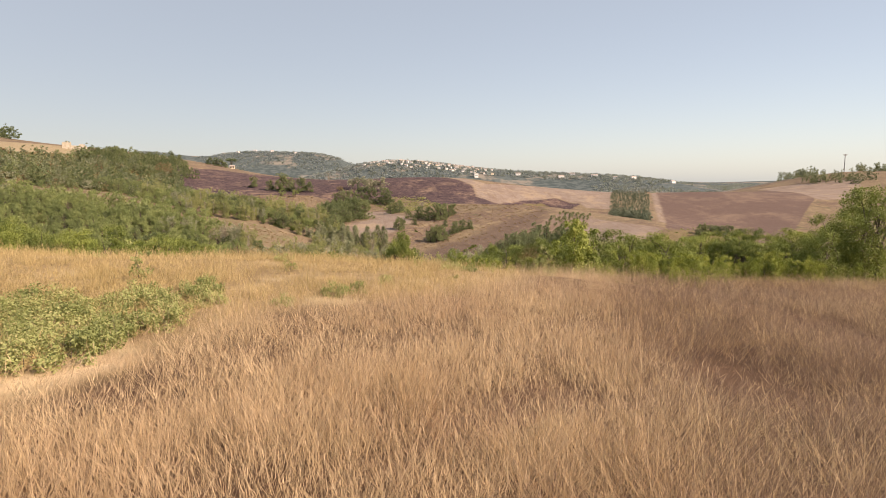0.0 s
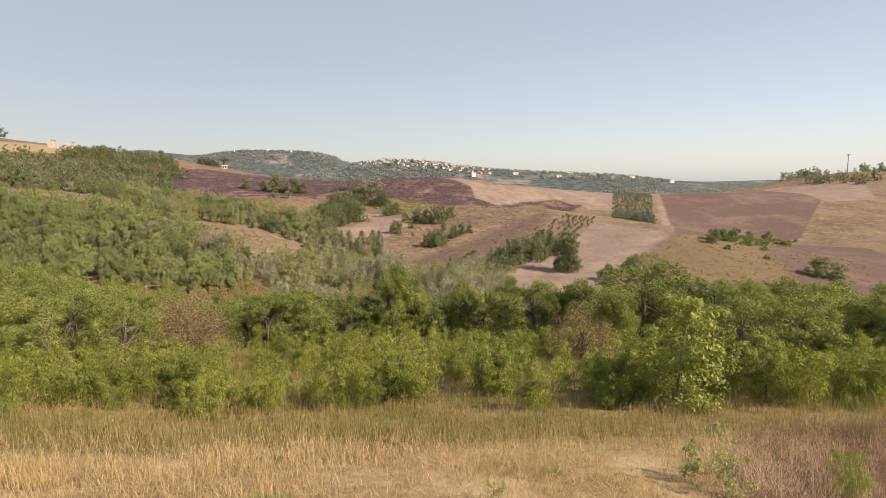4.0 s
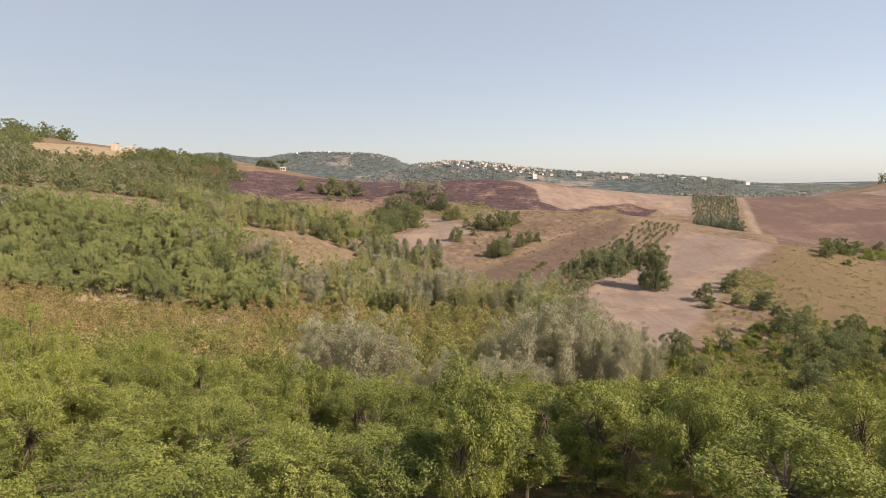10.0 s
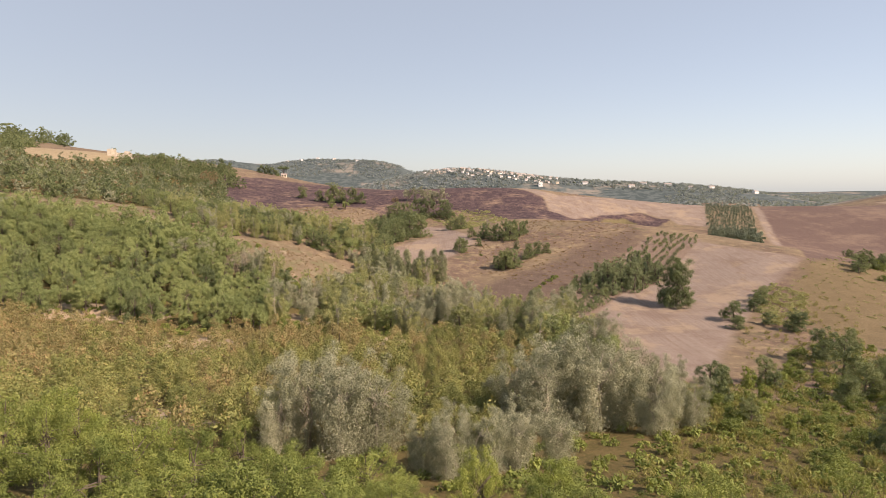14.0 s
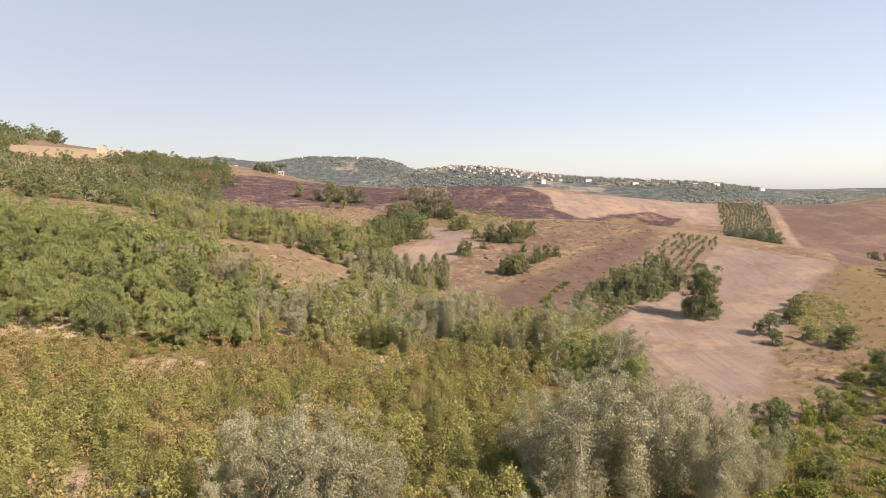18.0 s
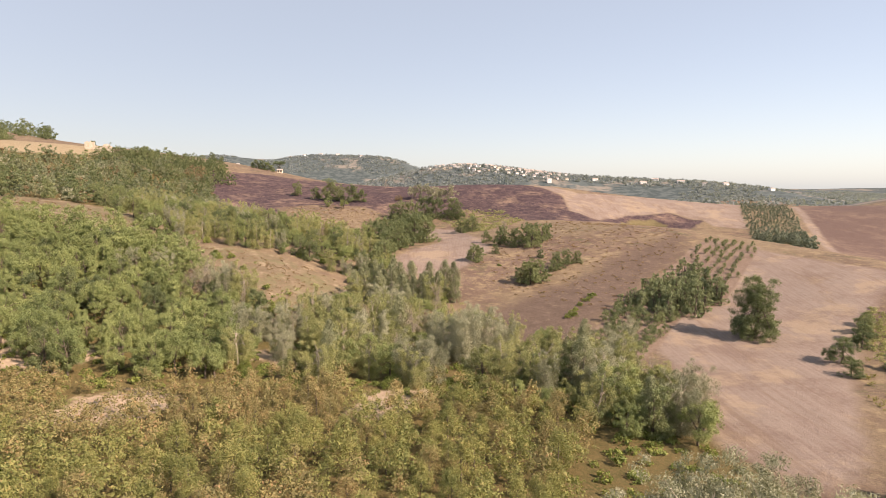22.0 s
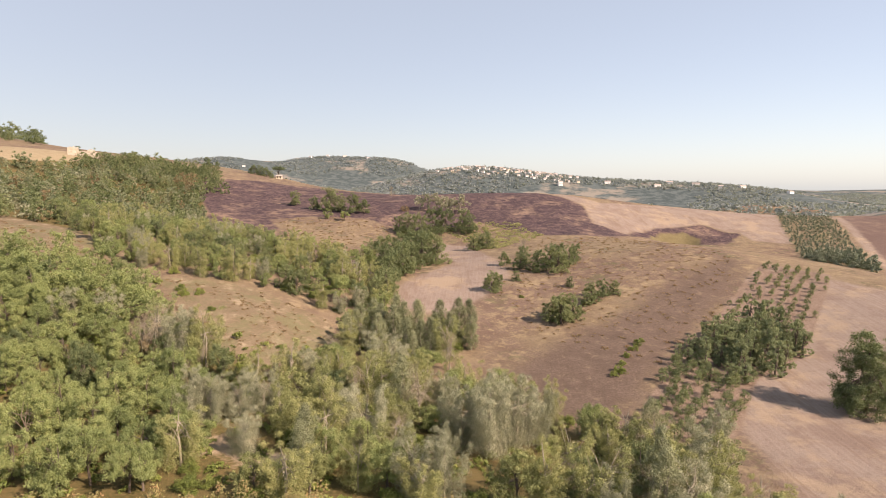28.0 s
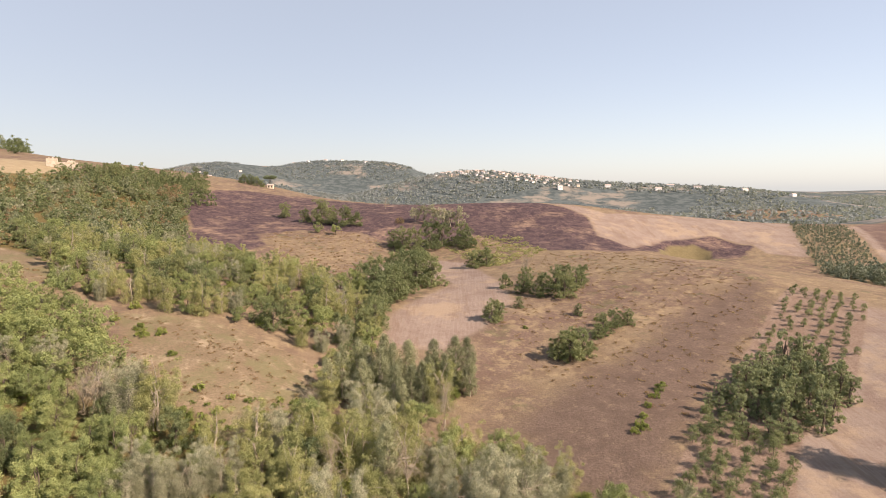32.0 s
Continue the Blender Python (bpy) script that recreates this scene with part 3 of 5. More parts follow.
def crown_shape(kind, rng, h, w, n):
    """Centres and radii of the leaf clumps, and the height where the crown begins."""
    u = rng.normal(size=(n, 3))
    u /= np.linalg.norm(u, axis=1, keepdims=True)
    rad = 0.35 + 0.6 * rng.random(n) ** 0.5
    if kind == "oak":
        lo = 0.05 * h
        m = 15                                  # rounded lobes, each covered with clumps
        v = rng.normal(size=(m, 3)) + [0, 0, 0.25]
        v /= np.linalg.norm(v, axis=1, keepdims=True)
        v *= (0.45 + 0.55 * rng.random(m) ** 0.5)[:, None]
        lobe = np.stack([v[:, 0] * w * 0.40, v[:, 1] * w * 0.40, h * 0.44 + v[:, 2] * np.where(v[:, 2] > 0, 0.42 * h, 0.32 * h)], -1)
        k = rng.integers(0, m, n)
        c = lobe[k] + (u + [0, 0, 0.25]) * (w * 0.15 * (0.5 + 0.5 * rad))[:, None]
        r = w * (0.05 + 0.045 * rng.random(n))
    elif kind == "open":                        # a clear stem under a broad, broken crown
        lo = 0.25 * h
        m = 13
        v = rng.normal(size=(m, 3)) + [0, 0, 0.15]
        v /= np.linalg.norm(v, axis=1, keepdims=True)
        v *= (0.5 + 0.5 * rng.random(m) ** 0.5)[:, None]
        lobe = np.stack([v[:, 0] * w * 0.40, v[:, 1] * w * 0.40, h * 0.60 + v[:, 2] * 0.31 * h], -1)
        k = rng.integers(0, m, n)
        c = lobe[k] + (u + [0, 0, 0.15]) * (w * 0.13 * (0.5 + 0.5 * rad))[:, None]
        r = w * (0.045 + 0.045 * rng.random(n))
    elif kind == "lump":                        # many rounded lobes, leafy down to the ground
        lo = 0.02 * h
        m = 34
        f = np.concatenate([rng.random(m - 10) ** 0.9, np.full(10, 0.02)])
        a = rng.random(m) * 6.28
        q = w * 0.37 * np.sqrt(0.15 + 0.85 * rng.random(m)) * (1 - 0.40 * f ** 2.0)
        lobe = np.stack([np.cos(a) * q, np.sin(a) * q, h * (0.12 + 0.74 * f) * (0.88 + 0.12 * rng.random(m))], -1)
        k = rng.integers(0, m, n)
        c = lobe[k] + (u + [0, 0, 0.2]) * (w * 0.16 * (0.5 + 0.5 * rad))[:, None] * [1, 1, min(h / w, 1.3)]
        c[:, 2] = np.maximum(c[:, 2], 0.03 * h)
        r = w * (0.05 + 0.045 * rng.random(n))
    elif kind == "bushy":                       # stems from one foot, leafy from the ground
        lo = 0.02 * h
        stems = 13
        k = rng.integers(0, stems, n)
        top = 0.6 + 0.4 * rng.random(stems)
        ang, out = rng.random(stems) * 6.28, w * 0.42 * np.sqrt(rng.random(stems))
        f = rng.random(n)
        reach = out[k] * (0.55 + 0.45 * f)
        c = np.stack([np.cos(ang[k]) * reach, np.sin(ang[k]) * reach, lo + (h * top[k] - lo) * f], -1) + rng.normal(size=(n, 3)) * w * 0.035
        r = w * (0.125 - 0.075 * f) + 0.015 * w * rng.random(n)
    elif kind == "tall":
        lo = 0.05 * h
        c = u * rad[:, None] * [w / 2, w / 2, (h - lo) / 2] * 0.9 + [0, 0, (h + lo) / 2]
        c[:, :2] *= (1.2 - 0.75 * np.clip((c[:, 2] - 0.35 * h) / (0.6 * h), 0, 1))[:, None]
        r = w * (0.14 + 0.09 * rng.random(n))
    elif kind == "column":                      # leafy from the ground up, lobed
        lo = 0.03 * h
        f = rng.random(n)
        a = rng.random(n) * 6.28
        lobe = 0.78 + 0.22 * np.sin(a * 3 + f * 9)
        q = w / 2 * np.sin(np.clip(0.16 + 0.86 * f, 0, 1) * np.pi) ** 0.6 * lobe * np.sqrt(rng.random(n)) * 0.9
        c = np.stack([np.cos(a) * q, np.sin(a) * q, lo + (h * 0.95 - lo) * f], -1)
        r = w * (0.09 + 0.06 * rng.random(n))
    elif kind == "shrub":
        lo = 0.02 * h
        c = np.abs(u) * [1, 1, 1] * rad[:, None]
        c[:, :2] *= rng.choice([-1, 1], size=(n, 2))
        c = c * [w / 2, w / 2, h * 0.82] * 0.92
        r = w * (0.085 + 0.075 * rng.random(n))
    elif kind == "umbrella":
        lo = 0.62 * h
        c = u * rad[:, None] * [w * 0.44, w * 0.44, h * 0.13] + [0, 0, h * 0.82]
        r = w * (0.07 + 0.05 * rng.random(n))
    else:                                       # conifer
        lo = 0.1 * h
        f = rng.random(n) ** 1.2
        a = rng.random(n) * 6.28
        q = w / 2 * (1 - f) ** 0.7 * (0.5 + 0.5 * rng.random(n))
        c = np.stack([np.cos(a) * q, np.sin(a) * q, lo + (h * 0.97 - lo) * f], -1)
        r = w * (0.17 - 0.08 * f)
    return c, r, lo


PROTO = {}


def tree_kind(key, kind, h, w, clumps, per, leaf, mat_leaf, mat_bark=None, slim=0.5, up=0.5, upright=0.0, variants=3, limbs=12, lean=0.04, trunk=0.035):
    """Builds the meshes of a kind of tree: (trunk mesh, crown mesh, leaf array) for each variant."""
    PROTO[key] = []
    for v in range(variants):
        rng = np.random.default_rng(len(PROTO) * 17 + v)
        c, r, lo = crown_shape(kind, rng, h, w, clumps)
        q = leaves(rng, c, r, per, leaf, slim, up, 0.85, upright)
        vs, fs = [], []
        bend = [Vector((rng.normal() * lean * h * f, rng.normal() * lean * h * f, h * 0.8 * f)) for f in (-0.06, 0.15, 0.4, 0.7, 1.0)]
        if kind == "shrub":
            bend = [Vector((0, 0, z * h)) for z in (-0.1, 0.1, 0.25, 0.4, 0.5)]
        tr = trunk * h
        tube(vs, fs, bend, [tr * 1.25, tr, tr * 0.75, tr * 0.45, tr * 0.12], 7)
        for k in rng.permutation(clumps)[:limbs]:
            f = rng.uniform(0.15, 0.75)
            a = bend[0].lerp(bend[4], f) if kind == "shrub" else bend[1].lerp(bend[4], f)
            e = Vector(c[k])
            m = a.lerp(e, 0.5) + Vector((0, 0, 0.05 * h))
            foot = len(vs)
            tube(vs, fs, [a, m, e], [tr * 0.38, tr * 0.22, tr * 0.05], 4)
            near_v = min(range(35), key=lambda q_: (vs[q_] - a).length_squared)
            fs.append((near_v, foot, foot + 1))
        me = bpy.data.meshes.new(key + "_trunk")
        me.from_pydata(vs, [], fs)
        me.materials.append(mat_bark or M_BARK)
        PROTO[key].append((me, quads_mesh(key + "_crown", q, mat_leaf), q))


_turn = random.Random(3)


def plant(key, name, label, x, y, s=1.0, group="", sz=None, category="tree", z=None, variant=None, parts=("trunk", "crown")):
    """One tree or shrub: an Empty at its foot with a trunk and a crown."""
    v = _turn.randrange(len(PROTO[key])) if variant is None else variant
    tm, cm, _ = PROTO[key][v]
    root = new(name)
    root.matrix_basis = Matrix.Translation((x, y, (ground_z(x, y) if z is None else z) - 0.05)) @ Matrix.Rotation(_turn.uniform(0, 6.28), 4, "Z") @ Matrix.Diagonal((s, s, sz or s, 1))
    for n, me in ((parts[0], tm), (parts[1], cm)):
        new(n, me).parent = root
    return tagged(root, label, category, group)


def scatter(poly, step, rng, keep_out=(), jitter=0.42, margin=0.0, rows=False):
    p = np.array(poly, float)
    gx, gy = np.meshgrid(np.arange(p[:, 0].min(), p[:, 0].max(), step), np.arange(p[:, 1].min(), p[:, 1].max(), step))
    gx, gy = gx.ravel(), gy.ravel()
    j = jitter * step
    gx, gy = gx + rng.uniform(-j, j, gx.shape), gy + rng.uniform(-j * (0.3 if rows else 1), j * (0.3 if rows else 1), gy.shape)
    ok = inside_by(poly, gx, gy) > margin
    for k in keep_out:
        ok &= inside_by(k, gx, gy) < 1.0
    return gx[ok], gy[ok]


def woods(name, label, key, xs, ys, smin, smax, rng, category="woods", zadd=0.0):
    """Many trees joined in one object of uncountable stuff."""
    zs = height(xs, ys) + zadd
    parts, tints = [], []
    for x, y, z in zip(xs, ys, zs):
        q = PROTO[key][rng.integers(len(PROTO[key]))][2]
        s, a = rng.uniform(smin, smax), rng.uniform(0, 6.28)
        ca, sa = math.cos(a), math.sin(a)
        rot = np.array([[ca, sa, 0], [-sa, ca, 0], [0, 0, rng.uniform(0.85, 1.15)]])
        parts.append(q @ rot * s + [x, y, z])
        tints.append(np.full(len(q), rng.random()))
    me = quads_mesh(name, np.concatenate(parts), PROTO[key][0][1].materials[0], np.concatenate(tints))
    return tagged(new(name, me), label, category, kind="stuff")


M_WEED = leaf_material("weed leaves", (0.19, 0.23, 0.085), (0.37, 0.40, 0.17), (0.44, 0.40, 0.20), 0.10)
tree_kind("oak", "oak", 7.5, 6.4, 150, 120, 0.062, M_OAK, slim=0.6, limbs=22, trunk=0.022)
tree_kind("openoak", "open", 7.5, 6.4, 150, 110, 0.064, M_OAK, slim=0.6, limbs=30, trunk=0.022)
tree_kind("lime", "oak", 6.5, 5.6, 140, 115, 0.058, M_LIME, slim=0.6, limbs=20, trunk=0.02)
tree_kind("limefar", "oak", 6.5, 6.0, 100, 90, 0.085, M_OLIVE, slim=0.6, trunk=0.02)
tree_kind("round", "lump", 7.0, 6.6, 130, 100, 0.088, M_DARK, slim=0.6, trunk=0.03)
tree_kind("green", "oak", 6.5, 6.4, 110, 105, 0.078, M_MID, slim=0.6, trunk=0.025)
tree_kind("deep", "lump", 6.8, 6.4, 120, 95, 0.085, M_DARK, slim=0.6, trunk=0.025)
tree_kind("silver", "bushy", 9.0, 7.6, 240, 120, 0.075, M_SILVER, M_PALEBARK, 0.42, 0.3, 0.6, limbs=26, trunk=0.018)
tree_kind("willow", "column", 10.0, 4.8, 130, 95, 0.088, M_POPLAR, M_PALEBARK, 0.5, 0.3, 0.5, variants=4, trunk=0.02)
tree_kind("yellow", "bushy", 8.0, 6.6, 140, 90, 0.075, M_YELLOW, M_PALEBARK, 0.5, 0.4, 0.4, trunk=0.02)
tree_kind("rust", "tall", 5.0, 3.0, 46, 56, 0.078, M_RUST, slim=0.65, variants=4, limbs=6, trunk=0.02)
tree_kind("sapling", "tall", 5.1, 3.1, 46, 56, 0.078, M_SAP, slim=0.65, variants=4, limbs=6, trunk=0.02)
tree_kind("rustfar", "tall", 5.0, 3.0, 22, 20, 0.14, M_RUST, slim=0.65, variants=4, limbs=0)
tree_kind("saplingfar", "tall", 5.1, 3.1, 22, 20, 0.14, M_SAP, slim=0.65, variants=4, limbs=0)
tree_kind("brown", "shrub", 3.8, 4.4, 130, 170, 0.033, M_BROWNLEAF, slim=0.55, limbs=34, trunk=0.018, variants=1)
tree_kind("withered", "shrub", 3.6, 4.4, 100, 90, 0.04, M_DRY, slim=0.5, limbs=60, trunk=0.018, variants=2)
tree_kind("broom", "bushy", 2.0, 2.2, 90, 60, 0.045, M_BROOM, slim=0.3, upright=0.9, limbs=4, variants=4, trunk=0.006)
tree_kind("thicket", "shrub", 2.6, 3.6, 40, 70, 0.085, M_OAK, slim=0.6, limbs=8, trunk=0.015)
tree_kind("pine", "conifer", 8.0, 5.6, 80, 56, 0.14, M_PINE, slim=0.4, trunk=0.02)
tree_kind("spruce", "lump", 6.6, 3.9, 90, 80, 0.095, M_SPRUCE, slim=0.45, up=0.2, trunk=0.025)
tree_kind("umbrella", "umbrella", 10.5, 12.0, 60, 40, 0.3, M_PINE, slim=0.5, trunk=0.03, variants=1)
tree_kind("fruit", "tall", 2.7, 2.1, 26, 46, 0.075, M_DARK, slim=0.6, limbs=5, trunk=0.02)
tree_kind("bare", "oak", 9.0, 6.4, 120, 34, 0.06, M_TWIG, M_PALEBARK, slim=0.3, upright=0.5, limbs=70, trunk=0.010, variants=3)
tree_kind("lone", "lump", 15.2, 11.2, 340, 110, 0.13, M_DARK, slim=0.6, limbs=34, variants=1, trunk=0.024)
tree_kind("weed", "shrub", 0.52, 0.8, 30, 56, 0.018, M_WEED, slim=0.75, limbs=8, variants=4, trunk=0.01)
tree_kind("thistle", "bushy", 0.95, 0.75, 30, 22, 0.024, M_WEED, slim=0.5, limbs=12, variants=3, trunk=0.008)
tree_kind("tallbush", "bushy", 3.2, 2.8, 90, 90, 0.052, M_LIME, slim=0.5, upright=0.5, limbs=16, variants=3, trunk=0.012)
tree_kind("under", "shrub", 1.5, 3.0, 14, 12, 0.20, M_OAK, slim=0.6, variants=4, limbs=0)
tree_kind("underdry", "shrub", 0.7, 2.2, 14, 10, 0.13, M_YELLOW, slim=0.35, upright=0.6, variants=4, limbs=0)
tree_kind("tuft", "shrub", 0.5, 1.7, 12, 9, 0.11, M_TUFT, slim=0.4, upright=0.5, variants=4, limbs=0)
tree_kind("grey", "oak", 7.0, 6.4, 44, 56, 0.14, M_SILVER, M_PALEBARK, slim=0.55, trunk=0.025)
tree_kind("brush", "shrub", 1.2, 2.4, 22, 24, 0.075, M_OAK, slim=0.55, variants=4, limbs=0)
tree_kind("copsespruce", "column", 5.0, 4.6, 26, 18, 0.27, M_STRIP, slim=0.65, variants=4, limbs=0)
tree_kind("tallgrass", "bushy", 1.0, 2.2, 30, 5, 0.16, M_GOLDGRASS, slim=0.22, upright=0.9, variants=4, limbs=0)
# coarse kinds for woods far off
tree_kind("copsefine", "lump", 6.0, 6.2, 70, 44, 0.115, M_MID, slim=0.6, variants=4, limbs=0)
tree_kind("copse", "lump", 6.0, 6.5, 38, 20, 0.22, M_HILL, slim=0.65, variants=4, limbs=0)
tree_kind("copsedark", "lump", 6.0, 6.5, 38, 20, 0.22, M_DARK, slim=0.65, variants=4, limbs=0)
tree_kind("copsesilver", "lump", 5.0, 5.5, 34, 20, 0.20, M_SILVER, slim=0.65, variants=3, limbs=0)
tree_kind("copserust", "lump", 5.0, 5.0, 34, 20, 0.20, M_BROWNLEAF, slim=0.65, variants=3, limbs=0)
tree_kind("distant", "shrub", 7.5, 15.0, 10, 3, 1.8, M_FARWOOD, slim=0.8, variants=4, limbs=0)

# ---- the valley's trees, space by space ----
PROTO_TALL = {"oak": 7.5, "lime": 6.5}
RNG = np.random.default_rng(11)
OPEN = [PATCH, LONE_FIELD, ORCHARD, MEADOW, CLEARING, UPPER_FIELD]

# oak belt below the take-off field
BELT = [(-75, 50), (-38, 40), (-14, 43), (-7, 46), (-5.5, 50), (-3.5, 56), (1, 58.5), (7, 62), (11.5, 57), (15, 51), (16, 44), (13, 34), (50, 30), (44, 52), (18, 86), (-38, 95), (-75, 104)]
bx, by = scatter(BELT, 4.4, RNG)
_far_off = (np.hypot(bx + 11, by - 48.3) > 4.0) & (np.hypot(bx - 20, by - 54) > 3.2)
bx, by = bx[_far_off], by[_far_off]
for x, y in zip(bx, by):
    k = "lime" if RNG.random() < 0.35 else "oak"
    tall = (3.9 + 0.055 * (y - 45) + min(0.13 * max(0, -x - 14), 3.0) + 0.05 * max(0, x - 14)) * RNG.uniform(0.78, 1.08)
    plant(k, "oak_tree", "bright green young oak in the belt below the field" if k == "lime" else "green oak with a full crown in the tree belt", x, y, RNG.uniform(0.66, 0.90) * (0.85 if y < 50 else 1.0), "oaks of the belt", sz=tall / PROTO_TALL[k])
# the open-grown oaks round the grassy clearing: place, spread and height
for x, y, w, h in ((1.2, 57.6, 3.9, 7.2), (-0.9, 60.5, 4.4, 4.9), (9.1, 68, 5.6, 5.8), (8.2, 65, 4.6, 6.1), (14.1, 69.3, 6.2, 6.6), (11.3, 61, 3.6, 6.0), (12.2, 55.4, 6.0, 5.0), (11.0, 49.4, 3.2, 4.3), (14.0, 49.2, 4.8, 5.1),
                   (2.3, 65.7, 5.0, 7.2), (-4.6, 56.5, 4.4, 4.6), (-7.0, 53.5, 4.4, 4.6), (18.6, 67.8, 5.6, 5.6), (-8.1, 77, 6.0, 7.6), (4.6, 63.5, 4.2, 4.6)):
    plant("openoak", "oak_tree", "small green oak with a bare dark trunk at the grassy clearing", x, y, w / 6.4, "oaks of the belt", sz=h / 7.5)
plant("brown", "withered_shrub", "brown withered round shrub among green bushes", -10.8, 48.0, 1.38, sz=1.42, category="shrub")
plant("withered", "withered_shrub", "half-dead grey-brown shrub with bare twigs", 10.6, 40.5, 0.92, sz=1.15, category="shrub")
for x, y, s in ((-14.5, 43.5, 0.62), (-14.0, 40.0, 0.52), (-18.5, 42, 0.72), (-22, 44.5, 0.75), (-16.5, 49, 0.6), (-24, 40, 0.7), (-18, 47, 0.7), (-11.8, 42.6, 0.5)):
    plant("lime" if s > 0.65 else "oak", "oak_tree", "bushy green oak leafy to the ground at the field's foot", x, y, s * 1.15, "oaks of the belt", sz=s)
plant("oak", "oak_tree", "large bright green oak over the edge of the field", 20, 54, 1.28, "oaks of the belt", sz=0.86)
for x, y, s in ((-36, 40, 1.0), (-40.5, 43.5, 1.08), (-33, 42, 0.86), (-45, 41, 1.1)):
    plant("oak", "oak_tree", "tall green oak at the west end of the belt", x, y, s, "oaks of the belt")

# broom below the field's edge
BROOM = [(-20, 30), (-10, 29), (4, 29.5), (24, 26.5), (28, 38), (12, 45), (-5, 46), (-9, 43), (-12, 37), (-20, 35.5)]
bx, by = scatter(BROOM, 1.6, RNG, jitter=0.5)
_bn = np.array([noise.noise(Vector((a * 0.16, b * 0.22, 5.0))) for a, b in zip(bx, by)])
keep = (np.hypot(bx + 10.2, by - 43.5) > 3.6) & (_bn + RNG.normal(size=len(bx)) * 0.12 > -0.16) & (np.hypot(bx - 10, by - 38) > 2.6)
for x, y in zip(bx[keep], by[keep]):
    plant("broom", "broom_bush", "bright yellow-green upright bush below the field's edge", x, y, RNG.uniform(0.55, 1.05), "broom bushes", category="shrub")

for x, y, s in ((26.5, 30, 0.78), (29.5, 32.5, 0.85), (32, 30, 0.92), (23.5, 29, 0.55), (18, 35, 0.5), (15, 36, 0.48), (21.5, 34, 0.5), (23.5, 36.5, 0.55)):
    plant("oak", "oak_tree", "green oak at the edge of the red grass", x, y, s, "oaks of the belt")
for x, y, s in ((9.6, 29.2, 1.2), (11, 30, 1.1), (8, 30.4, 0.8), (12.6, 29.4, 0.7), (-16, 31, 0.6), (-24, 32, 0.7), (1, 33, 0.6), (5, 33, 0.7), (16, 29, 0.6)):
    plant("tallbush", "tall_bush", "tall bright green leafy bush at the field's edge", x, y, s, "edge bushes", category="shrub")

gx_, gy_ = scatter([(-8, 44), (14, 42), (18, 52), (14, 60), (2, 62), (-5, 56)], 1.9, RNG, jitter=0.6)
_gn = np.array([noise.noise(Vector((a * 0.14, b * 0.2, 9.0))) for a, b in zip(gx_, gy_)]) + np.clip((50 - gy_) / 20, -0.15, 0.4) > -0.10
_gn &= np.hypot(gx_ + 10, gy_ - 44.5) > 3.6
for x, y in zip(gx_[_gn], gy_[_gn]):
    plant("broom", "broom_bush", "bright yellow-green upright bush in the grassy gap", x, y, RNG.uniform(0.35, 0.95), "broom bushes", category="shrub")

# silvery trees along the stream
for x, y, s in ((-9.5, 109, 1.3), (-6, 111, 1.15), (-13, 111, 1.2), (-11, 115, 1.15), (-15.5, 109, 0.9), (8, 105, 0.8), (4.8, 102, 0.78), (1.2, 101, 0.75), (12, 106, 0.72), (-1, 103, 0.6), (13.7, 122, 1.32), (17, 126, 1.48), (10.5, 125, 1.15), (21, 124, 1.42), (24.5, 128, 1.35), (29, 127, 1.1), (15, 130, 1.3), (20, 131, 1.4),
                (26, 134, 1.1), (32, 131, 0.95), (27, 121, 0.95), (33, 124, 0.8), (2.8, 209, 1.4), (7.5, 212, 1.3), (-1.5, 211, 1.15), (5, 216, 1.3), (11, 214, 1.05), (0.5, 217, 1.1), (12.5, 219, 0.85), (-4, 205, 0.75),
                (-38, 214, 1.0), (-35, 217, 0.95), (-42, 212, 0.9), (-33.5, 203, 0.85), (-46, 216, 0.8), (-81, 236, 1.0), (-74, 240, 0.9)):
    plant("silver", "silver_willow", "tall silvery grey-green willow by the stream", x, y, s, "silvery willows")
for x, y, s in ((-11, 254, 0.9), (-1.5, 259, 0.85), (-16, 249, 0.9), (-19, 246, 0.8), (-7, 252, 0.75), (-13, 245.5, 0.8), (-24, 251, 0.8), (-21, 254, 0.85), (-16, 256, 0.9), (-6, 257, 0.85), (1, 260, 0.8), (-3.5, 255, 0.7), (-10, 248.5, 0.7), (-14, 252, 0.9), (-19, 251, 0.85), (1.5, 256, 0.6), (-26, 247, 0.7)):
    plant("willow", "poplar", "dark grey-green poplar at the meadow's foot", x, y, s * 1.4, "poplars")
for x, y, s in ((-25, 216, 1.0), (-18, 222, 1.1), (-20, 207, 1.0), (-30, 210, 0.9), (-10, 224, 1.0), (-14, 213, 0.9), (30, 190, 1.0), (33, 184, 0.8), (-8, 232, 0.8), (-24, 229, 0.8), (26, 195, 0.7)):
    plant("yellow", "yellowing_poplar", "yellow-green slender poplar beside the stream", x, y, s * 1.3, "yellowing poplars")
for x, y, s in ((-58, 227.5, 1.7), (-55, 232, 0.9), (-63, 231, 1.0), (-50, 228, 0.7), (23.5, 343, 1.15), (15, 190, 0.85), (18.5, 191, 0.95), (22, 189, 0.85), (13, 194, 0.7), (33, 174, 0.6)):
    plant("bare", "bare_tree", "nearly leafless tree with pale grey twigs", x, y, s)
for x, y, s in ((33, 166, 1.0), (36, 171, 0.8), (30, 172, 0.8), (24, 168, 0.8), (20, 175, 0.7), (28, 178, 0.9), (14, 178, 0.7), (10, 182, 0.7)):
    plant("green", "stream_oak", "dark green oak by the field's corner", x, y, s, "oaks by the stream")

